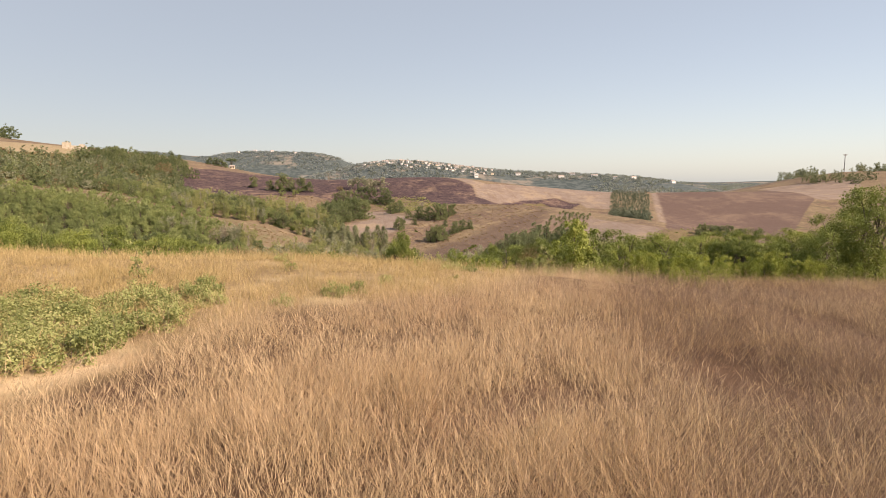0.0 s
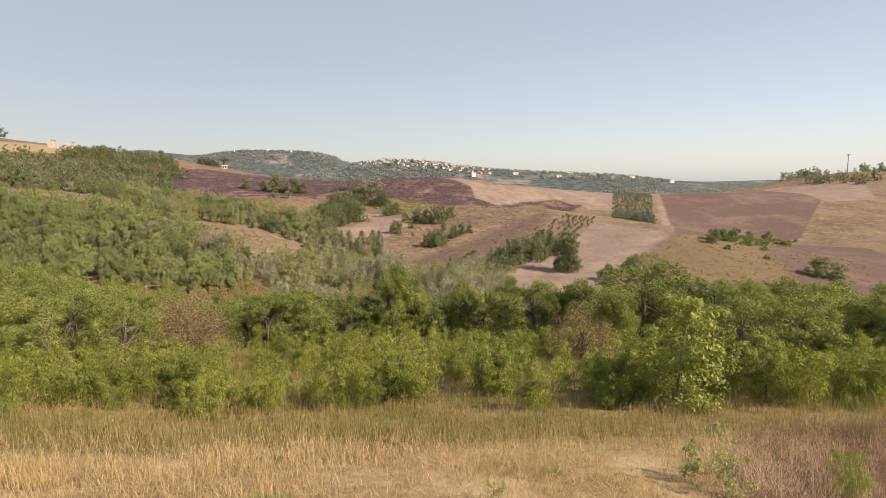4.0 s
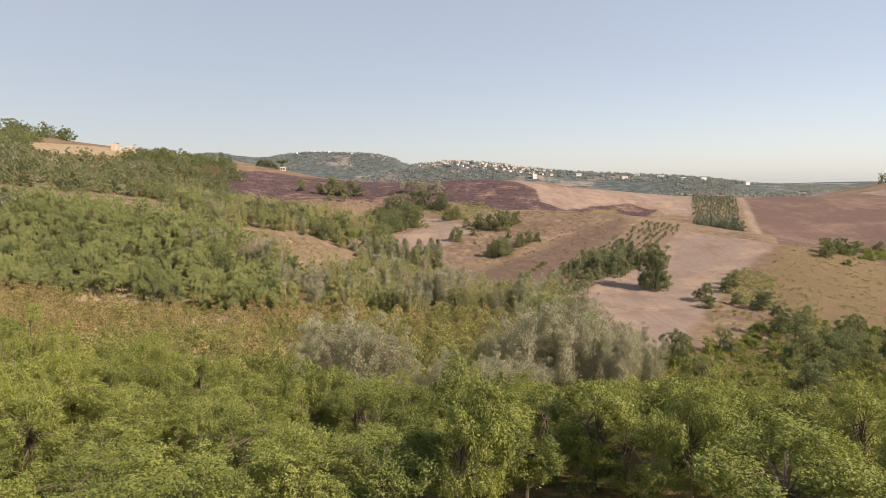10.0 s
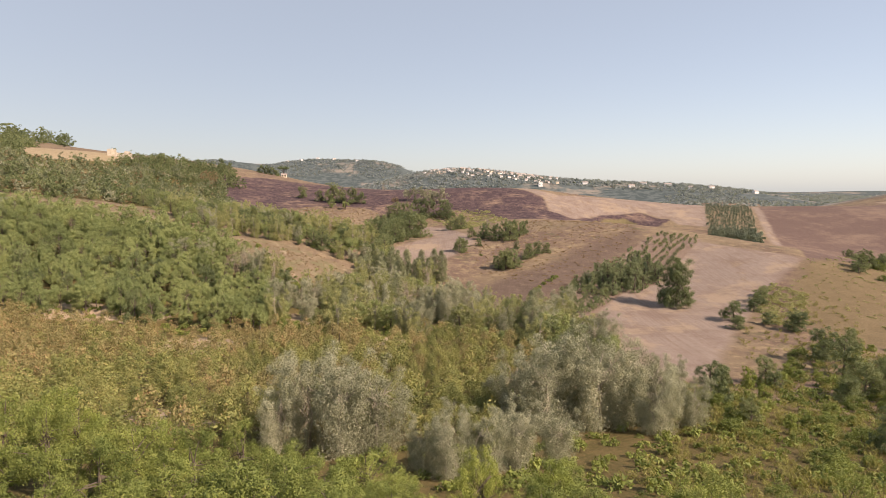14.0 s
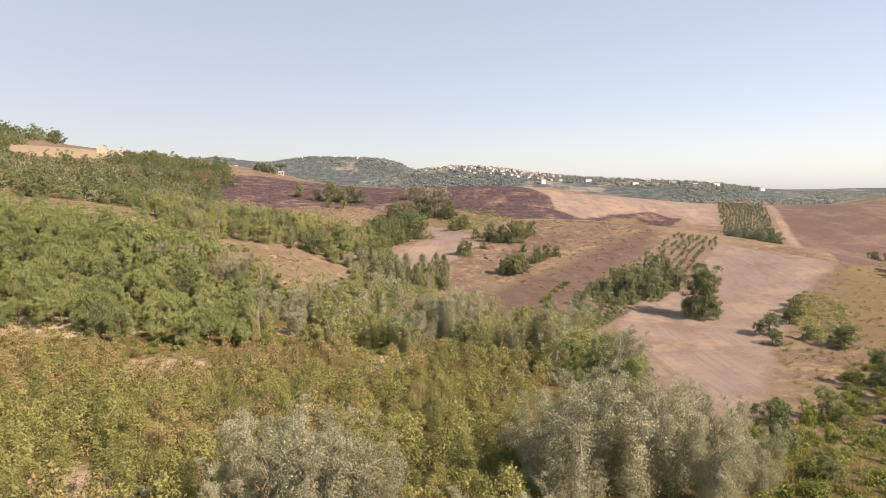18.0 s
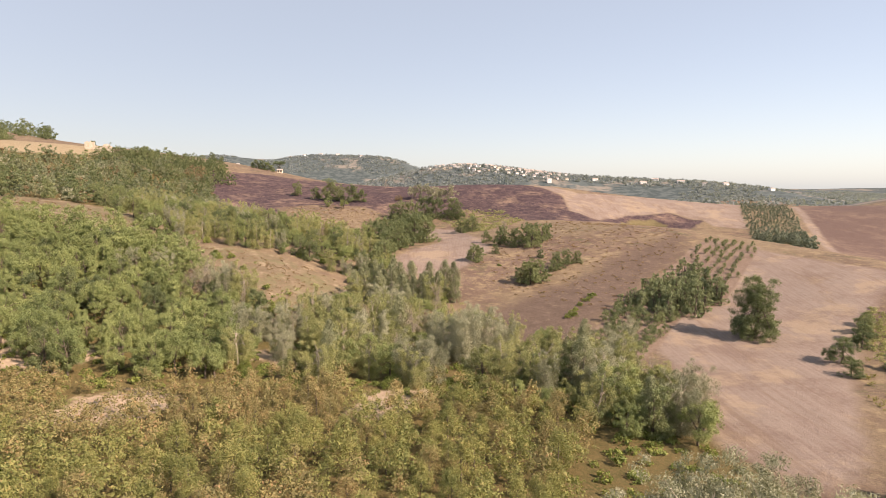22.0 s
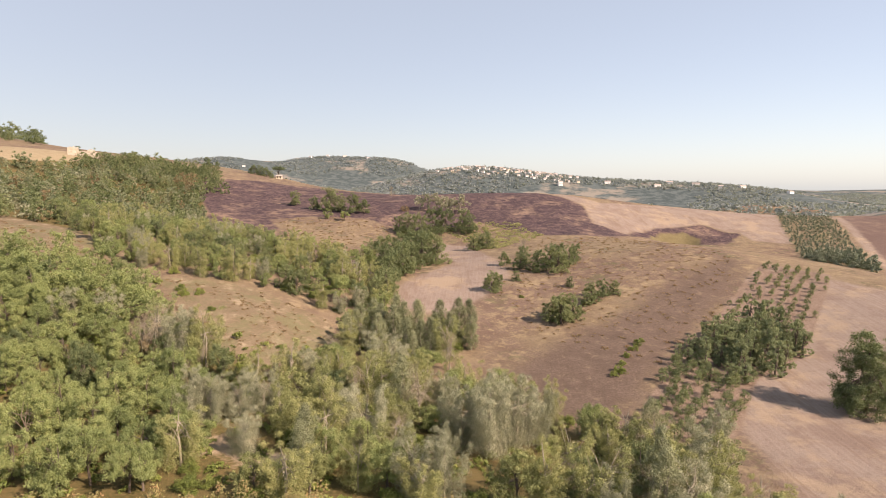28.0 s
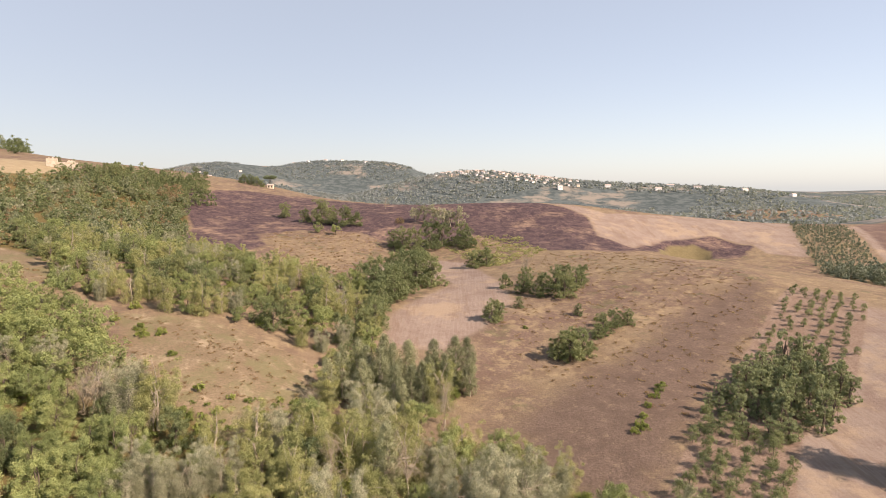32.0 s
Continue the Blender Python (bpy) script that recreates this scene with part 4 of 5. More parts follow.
# the young plantation, rust and green, in loose rows
PLANTATION = [(-135, 184), (-120, 130), (-75, 112), (-40, 98), (-12, 110), (8, 112), (12, 150), (20, 165), (12, 182), (-15, 186), (-60, 184)]
px, py = scatter(PLANTATION, 3.0, RNG, jitter=0.35, rows=True)
_thin = (most(BARE_SOIL, px, py) < 0) | (RNG.random(len(px)) < 0.35)
px, py = px[_thin], py[_thin]
near = (np.abs(px + 10) < 32) & (np.abs(py - 150) < 40) & (RNG.random(len(px)) < 0.5)
_patch = np.array([noise.noise(Vector((a * 0.035, b * 0.035, 2.0))) for a, b in zip(px, py)])
_lean = 0.02 + 0.45 * np.clip((py - 148) / 30, -1, 1) - 0.45 * np.clip((px + 28) / 28, 0, 1)
for i in np.nonzero(near)[0]:
    k = "rust" if _patch[i] + RNG.normal() * 0.3 + _lean[i] > 0 else "sapling"
    plant(k, "plantation_tree", "young plantation tree turning rust-brown" if k == "rust" else "young green plantation tree", px[i], py[i], RNG.uniform(0.6, 1.25), "plantation trees")
rest = ~near
is_rust = _patch + RNG.normal(size=len(px)) * 0.3 + _lean > 0
woods("plantation_rows_rusty", "young plantation trees turning rust-brown", "rustfar", px[rest & is_rust], py[rest & is_rust], 0.7, 1.25, RNG)
woods("plantation_rows_green", "young green plantation trees in rows", "saplingfar", px[rest & ~is_rust], py[rest & ~is_rust], 0.75, 1.2, RNG)

# green wood on the west slope
WEST_WOOD = [(-150, 188), (-60, 188), (-42, 188), (-40, 206), (-50, 225), (-72, 232), (-84, 250), (-150, 262)]
wx, wy = scatter(WEST_WOOD, 5.2, RNG)
for x, y in zip(wx, wy):
    k = "deep" if RNG.random() < 0.10 else "green"
    plant(k, "wood_tree", "dark green broad tree in the west wood" if k == "deep" else "green tree in the dense west wood", x, y, RNG.uniform(0.75, 1.25), "trees of the west wood", sz=RNG.uniform(0.95, 1.45))

# bushes standing in the dome and the harvested patch
for x, y, s in ((25, 271, 1.15), (28.5, 273, 1.05), (22.3, 271.5, 0.85), (26, 275, 0.9), (36, 284.5, 0.85), (39.5, 287, 0.8), (43, 288.5, 0.65), (32, 297, 0.5), (34, 282, 0.6), (8.5, 294.5, 0.95), (10.5, 297, 0.75), (15, 327, 0.75), (6, 377.5, 1.1), (9, 382, 0.9)):
    plant("round", "round_tree", "dark green bushy tree standing in dry grass", x, y, s, "field trees")
for x, y, s in ((25, 315, 1.15), (20, 319, 1.05), (31, 311.5, 1.3), (36, 318, 1.15), (30, 319, 1.3), (39, 325, 0.95), (22, 328, 1.0), (17, 305, 0.55), (33, 324, 1.1), (12, 380, 1.2), (-9, 336, 1.75), (-14, 333, 1.9), (-17, 339, 2.0), (-22, 343, 1.8), (-19, 329, 1.6), (-23, 323, 1.5), (-26, 315, 1.5), (-22, 305, 1.5), (-23, 297, 1.4), (-22, 289, 1.3), (-19.5, 311, 1.7), (-17, 320, 1.5), (-20.5, 316, 1.6), (-21, 283, 1.4), (-24, 280, 1.2), (-13, 346, 1.7),
                (-13, 416, 2.1), (2, 421, 1.7), (-25, 414, 1.8), (-23, 366, 1.4), (-19, 408, 2.0), (5, 415, 1.6), (-7, 419, 1.9), (-30, 418, 1.3), (-28, 331, 1.6), (-31, 322, 1.4)):
    plant("deep", "broad_tree", "tall broad dark green tree beside the harvested patch", x, y, s, "field trees")
for x, y, s in ((-66, 256, 0.9), (-63, 258, 0.8), (-68, 259, 0.8), (-75, 262, 0.7), (-57, 250, 0.6), (30, 238, 0.6), (31.5, 240, 0.7), (33, 243, 0.55), (38, 251, 0.6), (39.5, 254, 0.7), (35, 247, 0.55), (41, 256, 0.5), (32, 239, 0.6), (37, 251, 0.4), (17, 290, 0.5), (36, 293, 0.5)):
    plant("thicket", "field_shrub", "low yellow-green shrub in the dry field", x, y, s, "field shrubs", category="shrub")
plant("lone", "lone_tree", "tall dark green tree standing alone in the harvested field", 69.2, 221, 1.0)

# hedge clumps and scrub east of the stream
for x, y, s in ((77, 203, 0.8), (84, 199, 0.5), (88, 194, 0.8), (74, 196, 0.5), (139, 245, 0.8), (144, 248, 0.7), (150, 250, 0.7), (135, 240, 0.6), (158, 210, 1.1), (163, 206, 0.9), (87, 212, 0.55), (90, 216, 0.6), (93, 220, 0.6), (96, 224, 0.5), (212, 345, 1.0), (220, 343, 0.8), (205, 348, 0.8), (230, 341, 0.8)):
    plant("round", "hedge_tree", "dark green bushy tree on the field's edge", x, y, s * 1.35, "hedge trees", sz=s * 1.0)
SCRUB_E = [(34, 96), (44, 90), (75, 85), (130, 120), (120, 170), (88, 190), (62, 156), (52, 150), (36, 140)]
sx, sy = scatter(SCRUB_E, 4.5, RNG, [LONE_FIELD])
for x, y, u in zip(sx, sy, RNG.random(len(sx))):
    k = "thicket" if u < 0.46 else "tallbush" if u < 0.66 else "round" if u < 0.74 else None
    if k:
        plant(k, "scrub_bush", {"thicket": "low green scrub bush on the slope", "tallbush": "bright green upright scrub bush", "round": "dark green round bush on the slope"}[k], x, y, RNG.uniform(0.55, 1.2), "east scrub", category="shrub")
for x, y, s in ((68, 142, 0.95), (74, 146, 0.9), (63, 139, 0.7), (72, 137, 0.85), (80, 150, 0.8), (49, 150, 0.55), (57, 148, 0.5), (84, 143, 0.8), (66, 131, 0.6)):
    plant("round", "scrub_tree", "dark green spreading tree in the scrub", x, y, s, "scrub trees")

hx, hy = scatter([(135, 236), (150, 222), (190, 290), (245, 330), (225, 352), (205, 352), (170, 282)], 5.5, RNG)
_k = RNG.random(len(hx)) < 0.45
for x, y in zip(hx[_k], hy[_k]):
    plant("thicket", "hollow_bush", "grey-green bush in the hollow between fields", x, y, RNG.uniform(0.6, 1.5), "hollow bushes", category="shrub")

# conifers and the young orchard
ex, ey = scatter([(40, 237), (51, 232), (66, 238), (75, 247), (78, 260), (71, 268), (57, 257), (47, 247)], 3.6, RNG, jitter=0.5)
for x, y, s in zip(ex, ey, RNG.uniform(0.8, 1.3, len(ex)) * np.clip((ex - 32) / 24, 0.4, 1)):
    plant("spruce", "orchard_edge_tree", "dense dark green tree at the orchard's edge", x, y, s, "orchard edge trees", sz=s * RNG.uniform(0.9, 1.2))
for x, y, s in ((64, 250, 0.75), (58, 245, 0.62), (68, 258, 0.7), (71, 254, 0.75), (62, 255, 0.6), (54, 243, 0.55)):
    plant("pine", "conifer", "dark green conifer at the orchard's edge", x, y, s, "orchard conifers")
_u, _v = np.meshgrid(np.arange(0, 140, 3.2), np.arange(-20, 24, 2.9))
_u, _v = _u.ravel() + RNG.normal(size=_u.size) * 0.5, _v.ravel() + RNG.normal(size=_u.size) * 0.3
ox, oy = 26 + 0.594 * _u + 0.804 * _v, 203 + 0.804 * _u - 0.594 * _v
_in = (inside_by(ORCHARD, ox, oy) > 0.6) & (RNG.random(len(ox)) < 0.9)
ox, oy = ox[_in], oy[_in]
for x, y in zip(ox, oy):
    if min((x - a) ** 2 + (y - b) ** 2 for a, b in ((65, 250), (69, 257), (60, 246), (53, 241), (66, 243))) > 26:
        plant("fruit", "orchard_tree", "small young orchard tree on pale tilled soil", x, y, RNG.uniform(0.58, 0.9) * (1.45 if y < 246 else 1.0), "orchard trees")

# strip plantation on the east field
sx, sy = scatter(STRIP, 3.8, RNG, jitter=0.14)
_low = sy < 385 + RNG.normal(size=len(sy)) * 8
woods("strip_rows", "rows of young dark green trees in the planted strip", "copsespruce", sx[~_low], sy[~_low], 0.38, 0.62, RNG)
woods("strip_trees", "darker full-grown trees at the strip's foot", "copsespruce", sx[_low], sy[_low], 0.8, 1.3, RNG)

# bushes and trees on the burnt slope
for x, y, s, k in ((-97, 474, 0.9, "round"), (-73, 457, 1.35, "round"), (-58, 449, 1.1, "round"), (-52, 448, 0.8, "round"), (-66, 453, 1.0, "round"), (-60, 432, 0.6, "green"), (-70, 436, 0.6, "green"), (-42, 494, 0.6, "bare"),
                   (-30, 453, 0.9, "withered"), (-17, 453, 1.1, "grey"), (-12, 450, 1.1, "grey"), (-7, 447, 1.1, "grey"), (1, 444, 1.15, "grey"), (-22, 455, 0.9, "grey"), (-3, 446, 1.0, "grey"), (-83, 461, 0.8, "round")):
    plant(k, "slope_tree", "grey-leaved tree on the burnt slope" if k == "grey" else "bushy tree on the dark burnt slope", x, y, s * 1.45, "burnt slope trees")

# gully thickets above the meadow, west hill
GULLY = [(-118, 300), (-95, 272), (-78, 268), (-57, 270), (-34, 264), (-24, 256), (-19, 272), (-22, 300), (-30, 322), (-45, 335), (-60, 330), (-75, 345), (-100, 366), (-125, 380), (-150, 330)]
lx, ly = scatter(GULLY, 5.1, RNG)
for x, y, u in zip(lx, ly, RNG.random(len(lx))):
    k = "thicket" if u < 0.22 else "limefar" if u < 0.30 else "green" if u < 0.58 else "deep" if u < 0.72 else "silver" if u < 0.80 else "yellow"
    plant(k, "gully_tree", "yellow-green bushy tree in the gully above the meadow" if k in ("limefar", "yellow") else "silvery shrubby willow in the gully above the meadow" if k == "silver" else "green bushy tree in the gully above the meadow", x, y, RNG.uniform(0.65, 1.3) * (0.65 if k == "silver" else 1.0), "gully trees")
STREAM = [(-72, 232), (-50, 225), (-40, 190), (-15, 190), (12, 186), (24, 168), (38, 172), (36, 196), (14, 226), (0, 240), (-2, 262), (-28, 256), (-28, 240), (-38, 228), (-52, 236)]
lx, ly = scatter(STREAM, 4.3, RNG)
_clear = np.min([np.hypot(lx - a, ly - b) for a, b in ((3, 219), (8, 213), (1, 208), (6, 205), (4, 199), (10, 205), (-2, 202), (-38, 214), (-37, 208), (-33, 203))], axis=0) > 7.0
lx, ly = lx[_clear], ly[_clear]
for x, y, u in zip(lx, ly, RNG.random(len(lx))):
    k = "thicket" if u < 0.26 else "yellow" if u < 0.52 else "green" if u < 0.64 else "deep" if u < 0.71 else "silver" if u < 0.79 else "willow" if u < 0.88 else "limefar" if u < 0.94 else "bare"
    plant(k, "stream_tree", {"silver": "silvery grey willow in the stream wood", "bare": "nearly leafless grey tree in the stream wood", "yellow": "yellow-green poplar in the stream wood", "willow": "grey-green poplar in the stream wood"}.get(k, "green bushy tree in the stream wood"),
          x, y, RNG.uniform(0.8, 1.35), "trees of the stream wood")
for x, y, s in ((-78, 323, 0.8), (-72, 316, 0.7), (-84, 330, 0.8), (-97, 341, 0.8), (-64, 303, 0.7), (-105, 354, 0.9), (-110, 360, 0.8), (-90, 336, 0.7)):
    plant("silver", "silver_shrub_tree", "silvery shrubby willow on the west slope", x, y, s * 1.15, "silvery willows")
hx, hy = scatter([(-221, 468), (-214, 506), (-165, 524), (-142, 482), (-152, 466), (-205, 452)], 6.0, RNG)
woods("crest_woods", "dark trees on the crest beside the ruin", "copsedark", hx, hy, 0.7, 1.5, RNG)
hx, hy = scatter([(-172, 490), (-160, 492), (-156, 470), (-166, 466)], 4.5, RNG)
woods("crest_rusty_woods", "rust-brown withered trees on the crest", "copserust", hx, hy, 1.2, 1.7, RNG)
hx, hy = scatter([(-222, 504), (-217, 534), (-166, 546), (-158, 520), (-172, 500)], 6.5, RNG)
woods("ridge_woods", "dark trees along the ridge behind the ruin", "copsedark", hx, hy, 0.7, 1.3, RNG)
hx, hy = scatter([(-330, 398), (-262, 430), (-300, 500), (-345, 562), (-400, 580), (-400, 400)], 8.0, RNG)
woods("upper_west_woods", "dark green woods above the ruin's field", "copsedark", hx, hy, 0.8, 1.5, RNG)
for key, n, lab, share in (("copse", "west_hill_woods", "green woods on the west hillside", 0.32), ("copsedark", "west_hill_dark_woods", "dark green woods on the west hillside", 0.36),
                           ("copsesilver", "west_hill_silver_woods", "silvery trees on the west hillside", 0.16), ("copserust", "west_hill_rusty_woods", "withered rust-brown trees on the hillside", 0.09)):
    hx, hy = scatter([(-330, 300), (-180, 300), (-125, 310), (-112, 372), (-132, 430), (-150, 468), (-172, 498), (-212, 455), (-240, 405), (-330, 400)], 5.6 / math.sqrt(share), RNG)
    _gap = np.array([noise.noise(Vector((a * 0.03, b * 0.03, 4.0))) for a, b in zip(hx, hy)]) > -0.38
    woods(n, lab, key, hx[_gap], hy[_gap], 0.7, 1.6, RNG)
hx, hy = scatter([(-330, 200), (-150, 200), (-150, 262), (-185, 275), (-330, 290)], 5.5, RNG)
woods("west_slope_woods", "dense green woods on the west slope", "copse", hx, hy, 0.9, 1.6, RNG)
hx, hy = scatter([(-260, 60), (-75, 50), (-75, 112), (-120, 130), (-135, 200), (-220, 200)], 7.5, RNG)
woods("west_belt_woods", "dense green woods beside the plantation", "copse", hx, hy, 0.9, 1.6, RNG)
hx, hy = scatter([(-64, 233), (-90, 240), (-155, 255), (-185, 272), (-150, 276), (-113, 268), (-92, 268), (-80, 262), (-64, 244)], 4.6, RNG)
woods("clearing_edge_woods", "green trees at the edge of the clearing", "copsefine", hx, hy, 0.8, 1.5, RNG)
hx, hy = scatter([(-700, 650), (-480, 600), (-350, 558), (-335, 600), (-470, 800), (-520, 880), (-800, 900)], 17.0, RNG)
woods("hilltop_woods", "dark woods on the hilltop above the ruin", "copsedark", hx, hy, 1.3, 2.4, RNG)
hx, hy = scatter([(430, 520), (520, 560), (640, 640), (640, 700), (520, 720), (440, 640)], 11.0, RNG)
_gap = np.array([noise.noise(Vector((a * 0.02, b * 0.02, 6.0))) for a, b in zip(hx, hy)]) > 0.05
hx, hy = hx[_gap], hy[_gap]
woods("east_hill_woods", "dark trees round the mast on the east hill", "copse", hx, hy, 0.8, 1.9, RNG)
hx, hy = scatter([(75, 40), (200, 30), (260, 160), (200, 185), (130, 120), (75, 85)], 6.5, RNG)
woods("east_slope_woods", "green woods on the near east slope", "copse", hx, hy, 0.7, 1.1, RNG)
# far woods on the ridges, their leaf colour already blued for haze
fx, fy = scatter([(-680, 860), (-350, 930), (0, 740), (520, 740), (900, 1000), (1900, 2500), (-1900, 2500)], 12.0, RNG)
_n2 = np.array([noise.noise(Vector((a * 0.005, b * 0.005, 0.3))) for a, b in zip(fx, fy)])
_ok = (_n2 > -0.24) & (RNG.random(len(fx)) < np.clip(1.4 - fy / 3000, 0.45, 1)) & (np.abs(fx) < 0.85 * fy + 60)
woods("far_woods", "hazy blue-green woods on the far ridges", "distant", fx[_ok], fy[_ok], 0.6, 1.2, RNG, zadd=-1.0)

# undergrowth between the trees
ux, uy = scatter([(-100, 100), (-40, 96), (40, 96), (75, 90), (120, 120), (110, 175), (60, 150), (36, 150), (30, 200), (-30, 246), (-75, 234), (-84, 262), (-110, 250), (-110, 130)], 3.6, RNG, [PLANTATION])
woods("undergrowth", "green bramble undergrowth beneath the trees", "under", ux, uy, 0.5, 1.1, RNG, "undergrowth")
ux, uy = scatter([(-60, 50), (-30, 42), (-12, 46), (14, 44), (40, 30), (60, 60), (40, 96), (-40, 98)], 4.2, RNG, [[(-12, 50), (14, 50), (14, 62), (-12, 63)]])
woods("brush", "low green brush beneath the oaks", "brush", ux, uy, 0.6, 1.3, RNG, "undergrowth")
ux, uy = scatter(PLANTATION, 3.4, RNG, BARE_SOIL)
woods("plantation_weeds", "dry yellow weeds between the plantation rows", "underdry", ux, uy, 0.5, 1.1, RNG, "undergrowth")
ux, uy = scatter([(16, 262), (50, 235), (62, 262), (90, 318), (74, 390), (40, 392), (18, 350), (10, 296)], 2.1, RNG, [ORCHARD, PATCH], jitter=1.2)
_k = RNG.random(len(ux)) < 0.45
woods("dry_tufts", "low dry brown tufts in the fallow field", "tuft", ux[_k], uy[_k], 0.4, 1.1, RNG, "undergrowth")
ux, uy = scatter(MEADOW, 1.5, RNG, jitter=1.2)
_k = np.array([noise.noise(Vector((a * 0.09, b * 0.13, 3.0))) for a, b in zip(ux, uy)]) + RNG.normal(size=len(ux)) * 0.2 > 0.0
woods("meadow_tufts", "dry grass tufts in the west meadow", "tuft", ux[_k], uy[_k], 0.3, 0.9, RNG, "undergrowth")
ux, uy = scatter([(-178, 292), (-150, 305), (-100, 283), (-97, 270), (-113, 268), (-161, 276)], 2.6, RNG, jitter=1.2)
woods("clearing_tufts", "dry grass tufts in the hillside clearing", "tuft", ux, uy, 0.5, 1.2, RNG, "undergrowth")
ux, uy = scatter([(100, 224), (126, 252), (180, 290), (200, 230), (140, 150), (118, 165)], 2.3, RNG, jitter=1.4)
_k = RNG.random(len(ux)) < 0.6
woods("east_tufts", "golden brown tufts on the east slope", "underdry", ux[_k], uy[_k], 0.3, 0.9, RNG, "undergrowth")
ux, uy = scatter([(2, 402), (14, 372), (40, 398), (30, 425), (8, 432), (-12, 428)], 3.0, RNG, jitter=0.5)
woods("reeds", "yellow-green reeds at the foot of the burnt slope", "underdry", ux, uy, 1.0, 2.2, RNG, "undergrowth")
ux, uy = scatter([(-95, 436), (-88, 410), (-70, 372), (-45, 345), (-32, 385), (-35, 425), (-60, 440)], 3.2, RNG, jitter=0.5)
woods("slope_tufts", "dry yellowish tufts on the unburnt slope", "tuft", ux, uy, 0.5, 1.4, RNG, "undergrowth")
ux, uy = scatter([(84, 200), (92, 196), (108, 222), (104, 234), (95, 222), (86, 208)], 1.7, RNG, jitter=0.5)
woods("bank_grass", "bright yellow-green grass on the bank beside the bushes", "underdry", ux, uy, 0.8, 1.6, RNG, "undergrowth")
ux, uy = scatter([(14, 97), (36, 92), (60, 78), (110, 100), (112, 165), (84, 184), (64, 158), (52, 150), (40, 148), (32, 140), (28, 116)], 2.0, RNG, [LONE_FIELD], jitter=0.5)
woods("scrub_grass", "tall yellow-green grass between the scrub bushes", "tallgrass", ux, uy, 0.5, 1.3, RNG, "undergrowth")
ux, uy = scatter([(58, 158), (70, 186), (84, 206), (98, 220), (114, 226), (104, 192), (86, 166)], 2.2, RNG, [LONE_FIELD], jitter=0.9)
_k = RNG.random(len(ux)) < 0.55
woods("bank_weeds", "rough yellow-green weeds along the field's edge", "tallgrass", ux[_k], uy[_k], 0.4, 1.0, RNG, "undergrowth")

# ---- the take-off field: standing dry grass, weeds and seedlings ----
def blades(name, label, poly, bands, h_lo, h_hi, width, material, rng, lean=0.25, heads=0.35, keep_out=(), fuzz=0.25, tussock=0.13):
    """Blades of grass, each a slim triangle, some with a seed head. bands: (from y, to y, blades a square metre)."""
    px, py, lx, ly, lift = [], [], [], [], []
    for y0, y1, dens in bands:
        x_half = 0.80 * (y1 + 2.5) + 1.5
        n = int(dens * 2 * x_half * (y1 - y0))
        m = max(1, n // 22)                       # tussocks, each with its own lean and height
        k = rng.integers(0, m, n)
        dx, dy = rng.normal(size=n) * tussock, rng.normal(size=n) * tussock
        px.append(rng.uniform(-x_half, x_half, m)[k] + dx)
        py.append(rng.uniform(y0, y1, m)[k] + dy)
        lx.append(rng.normal(size=m)[k] * 0.45 + dx / tussock * 0.35)
        ly.append(rng.normal(size=m)[k] * 0.45 + dy / tussock * 0.35)
        lift.append(rng.uniform(0.65, 1.3, m)[k])
    px, py, lx, ly, lift = [np.concatenate(v) for v in (px, py, lx, ly, lift)]
    thin = np.array([noise.noise(Vector((a * 0.5, b * 0.5, 7.0))) for a, b in zip(px, py)])
    ok = (inside_by(poly, px, py) > rng.normal(size=len(px)) * fuzz) & (thin + rng.normal(size=len(px)) * 0.22 > -0.30)
    for k in keep_out:
        ok &= inside_by(k, px, py) < 0.05
    px, py, thin, lx, ly, lift = px[ok], py[ok], thin[ok], lx[ok], ly[ok], lift[ok]
    pz = height(px, py) - 0.02
    n = len(px)
    hh = rng.uniform(h_lo, h_hi, n) * (1 + 0.4 * thin) * lift
    tip = np.stack([lx + rng.normal(size=n) * 0.45, ly + rng.normal(size=n) * 0.45, np.zeros(n)], -1) * (lean * hh)[:, None]
    tip[:, 2] = hh
    base = np.stack([px, py, pz], -1)
    side = rng.uniform(0, 6.28, n)
    w = np.stack([np.cos(side), np.sin(side), np.zeros(n)], -1) * width * rng.uniform(0.6, 1.4, n)[:, None]
    mid = base + tip * [0.35, 0.35, 0.55]
    q = [np.stack([mid * 0.4 + base * 0.6 + w, base + tip, mid * 0.4 + base * 0.6 - w], 1)]
    hd = rng.random(n) < heads
    top, d = (base + tip)[hd], (tip / hh[:, None])[hd]
    ln = rng.uniform(0.05, 0.11, hd.sum())[:, None]
    q.append(np.stack([top - d * ln * 0.3, top + d * ln * 0.3 + w[hd] * 2.2, top + d * ln], 1))
    return tagged(new(name, quads_mesh(name, np.concatenate(q), material)), label, "grass", kind="stuff")


M_STRAWRED = straw_material("reddish dry grass", (0.135, 0.092, 0.07), (0.39, 0.29, 0.215), (0.20, 0.138, 0.105))
M_SLOPE = straw_material("slope grass", (0.22, 0.18, 0.075), (0.42, 0.33, 0.16), (0.20, 0.20, 0.065))
GR = np.random.default_rng(21)
M_STRAWTAN = straw_material("tan dry grass", (0.38, 0.28, 0.17), (0.80, 0.625, 0.42), (0.54, 0.40, 0.265))
TAN_GRASS = [(-12, -20), (-12, 1.5), (-7.6, 3.6), (-4.0, 6.5), (-3.0, 9.7), (-1.8, 11.8), (1.5, 13), (4, 17), (7, 23.5), (9, 25), (8, 18), (5, 12), (3.5, 7), (2.2, 3), (1.5, -20)]
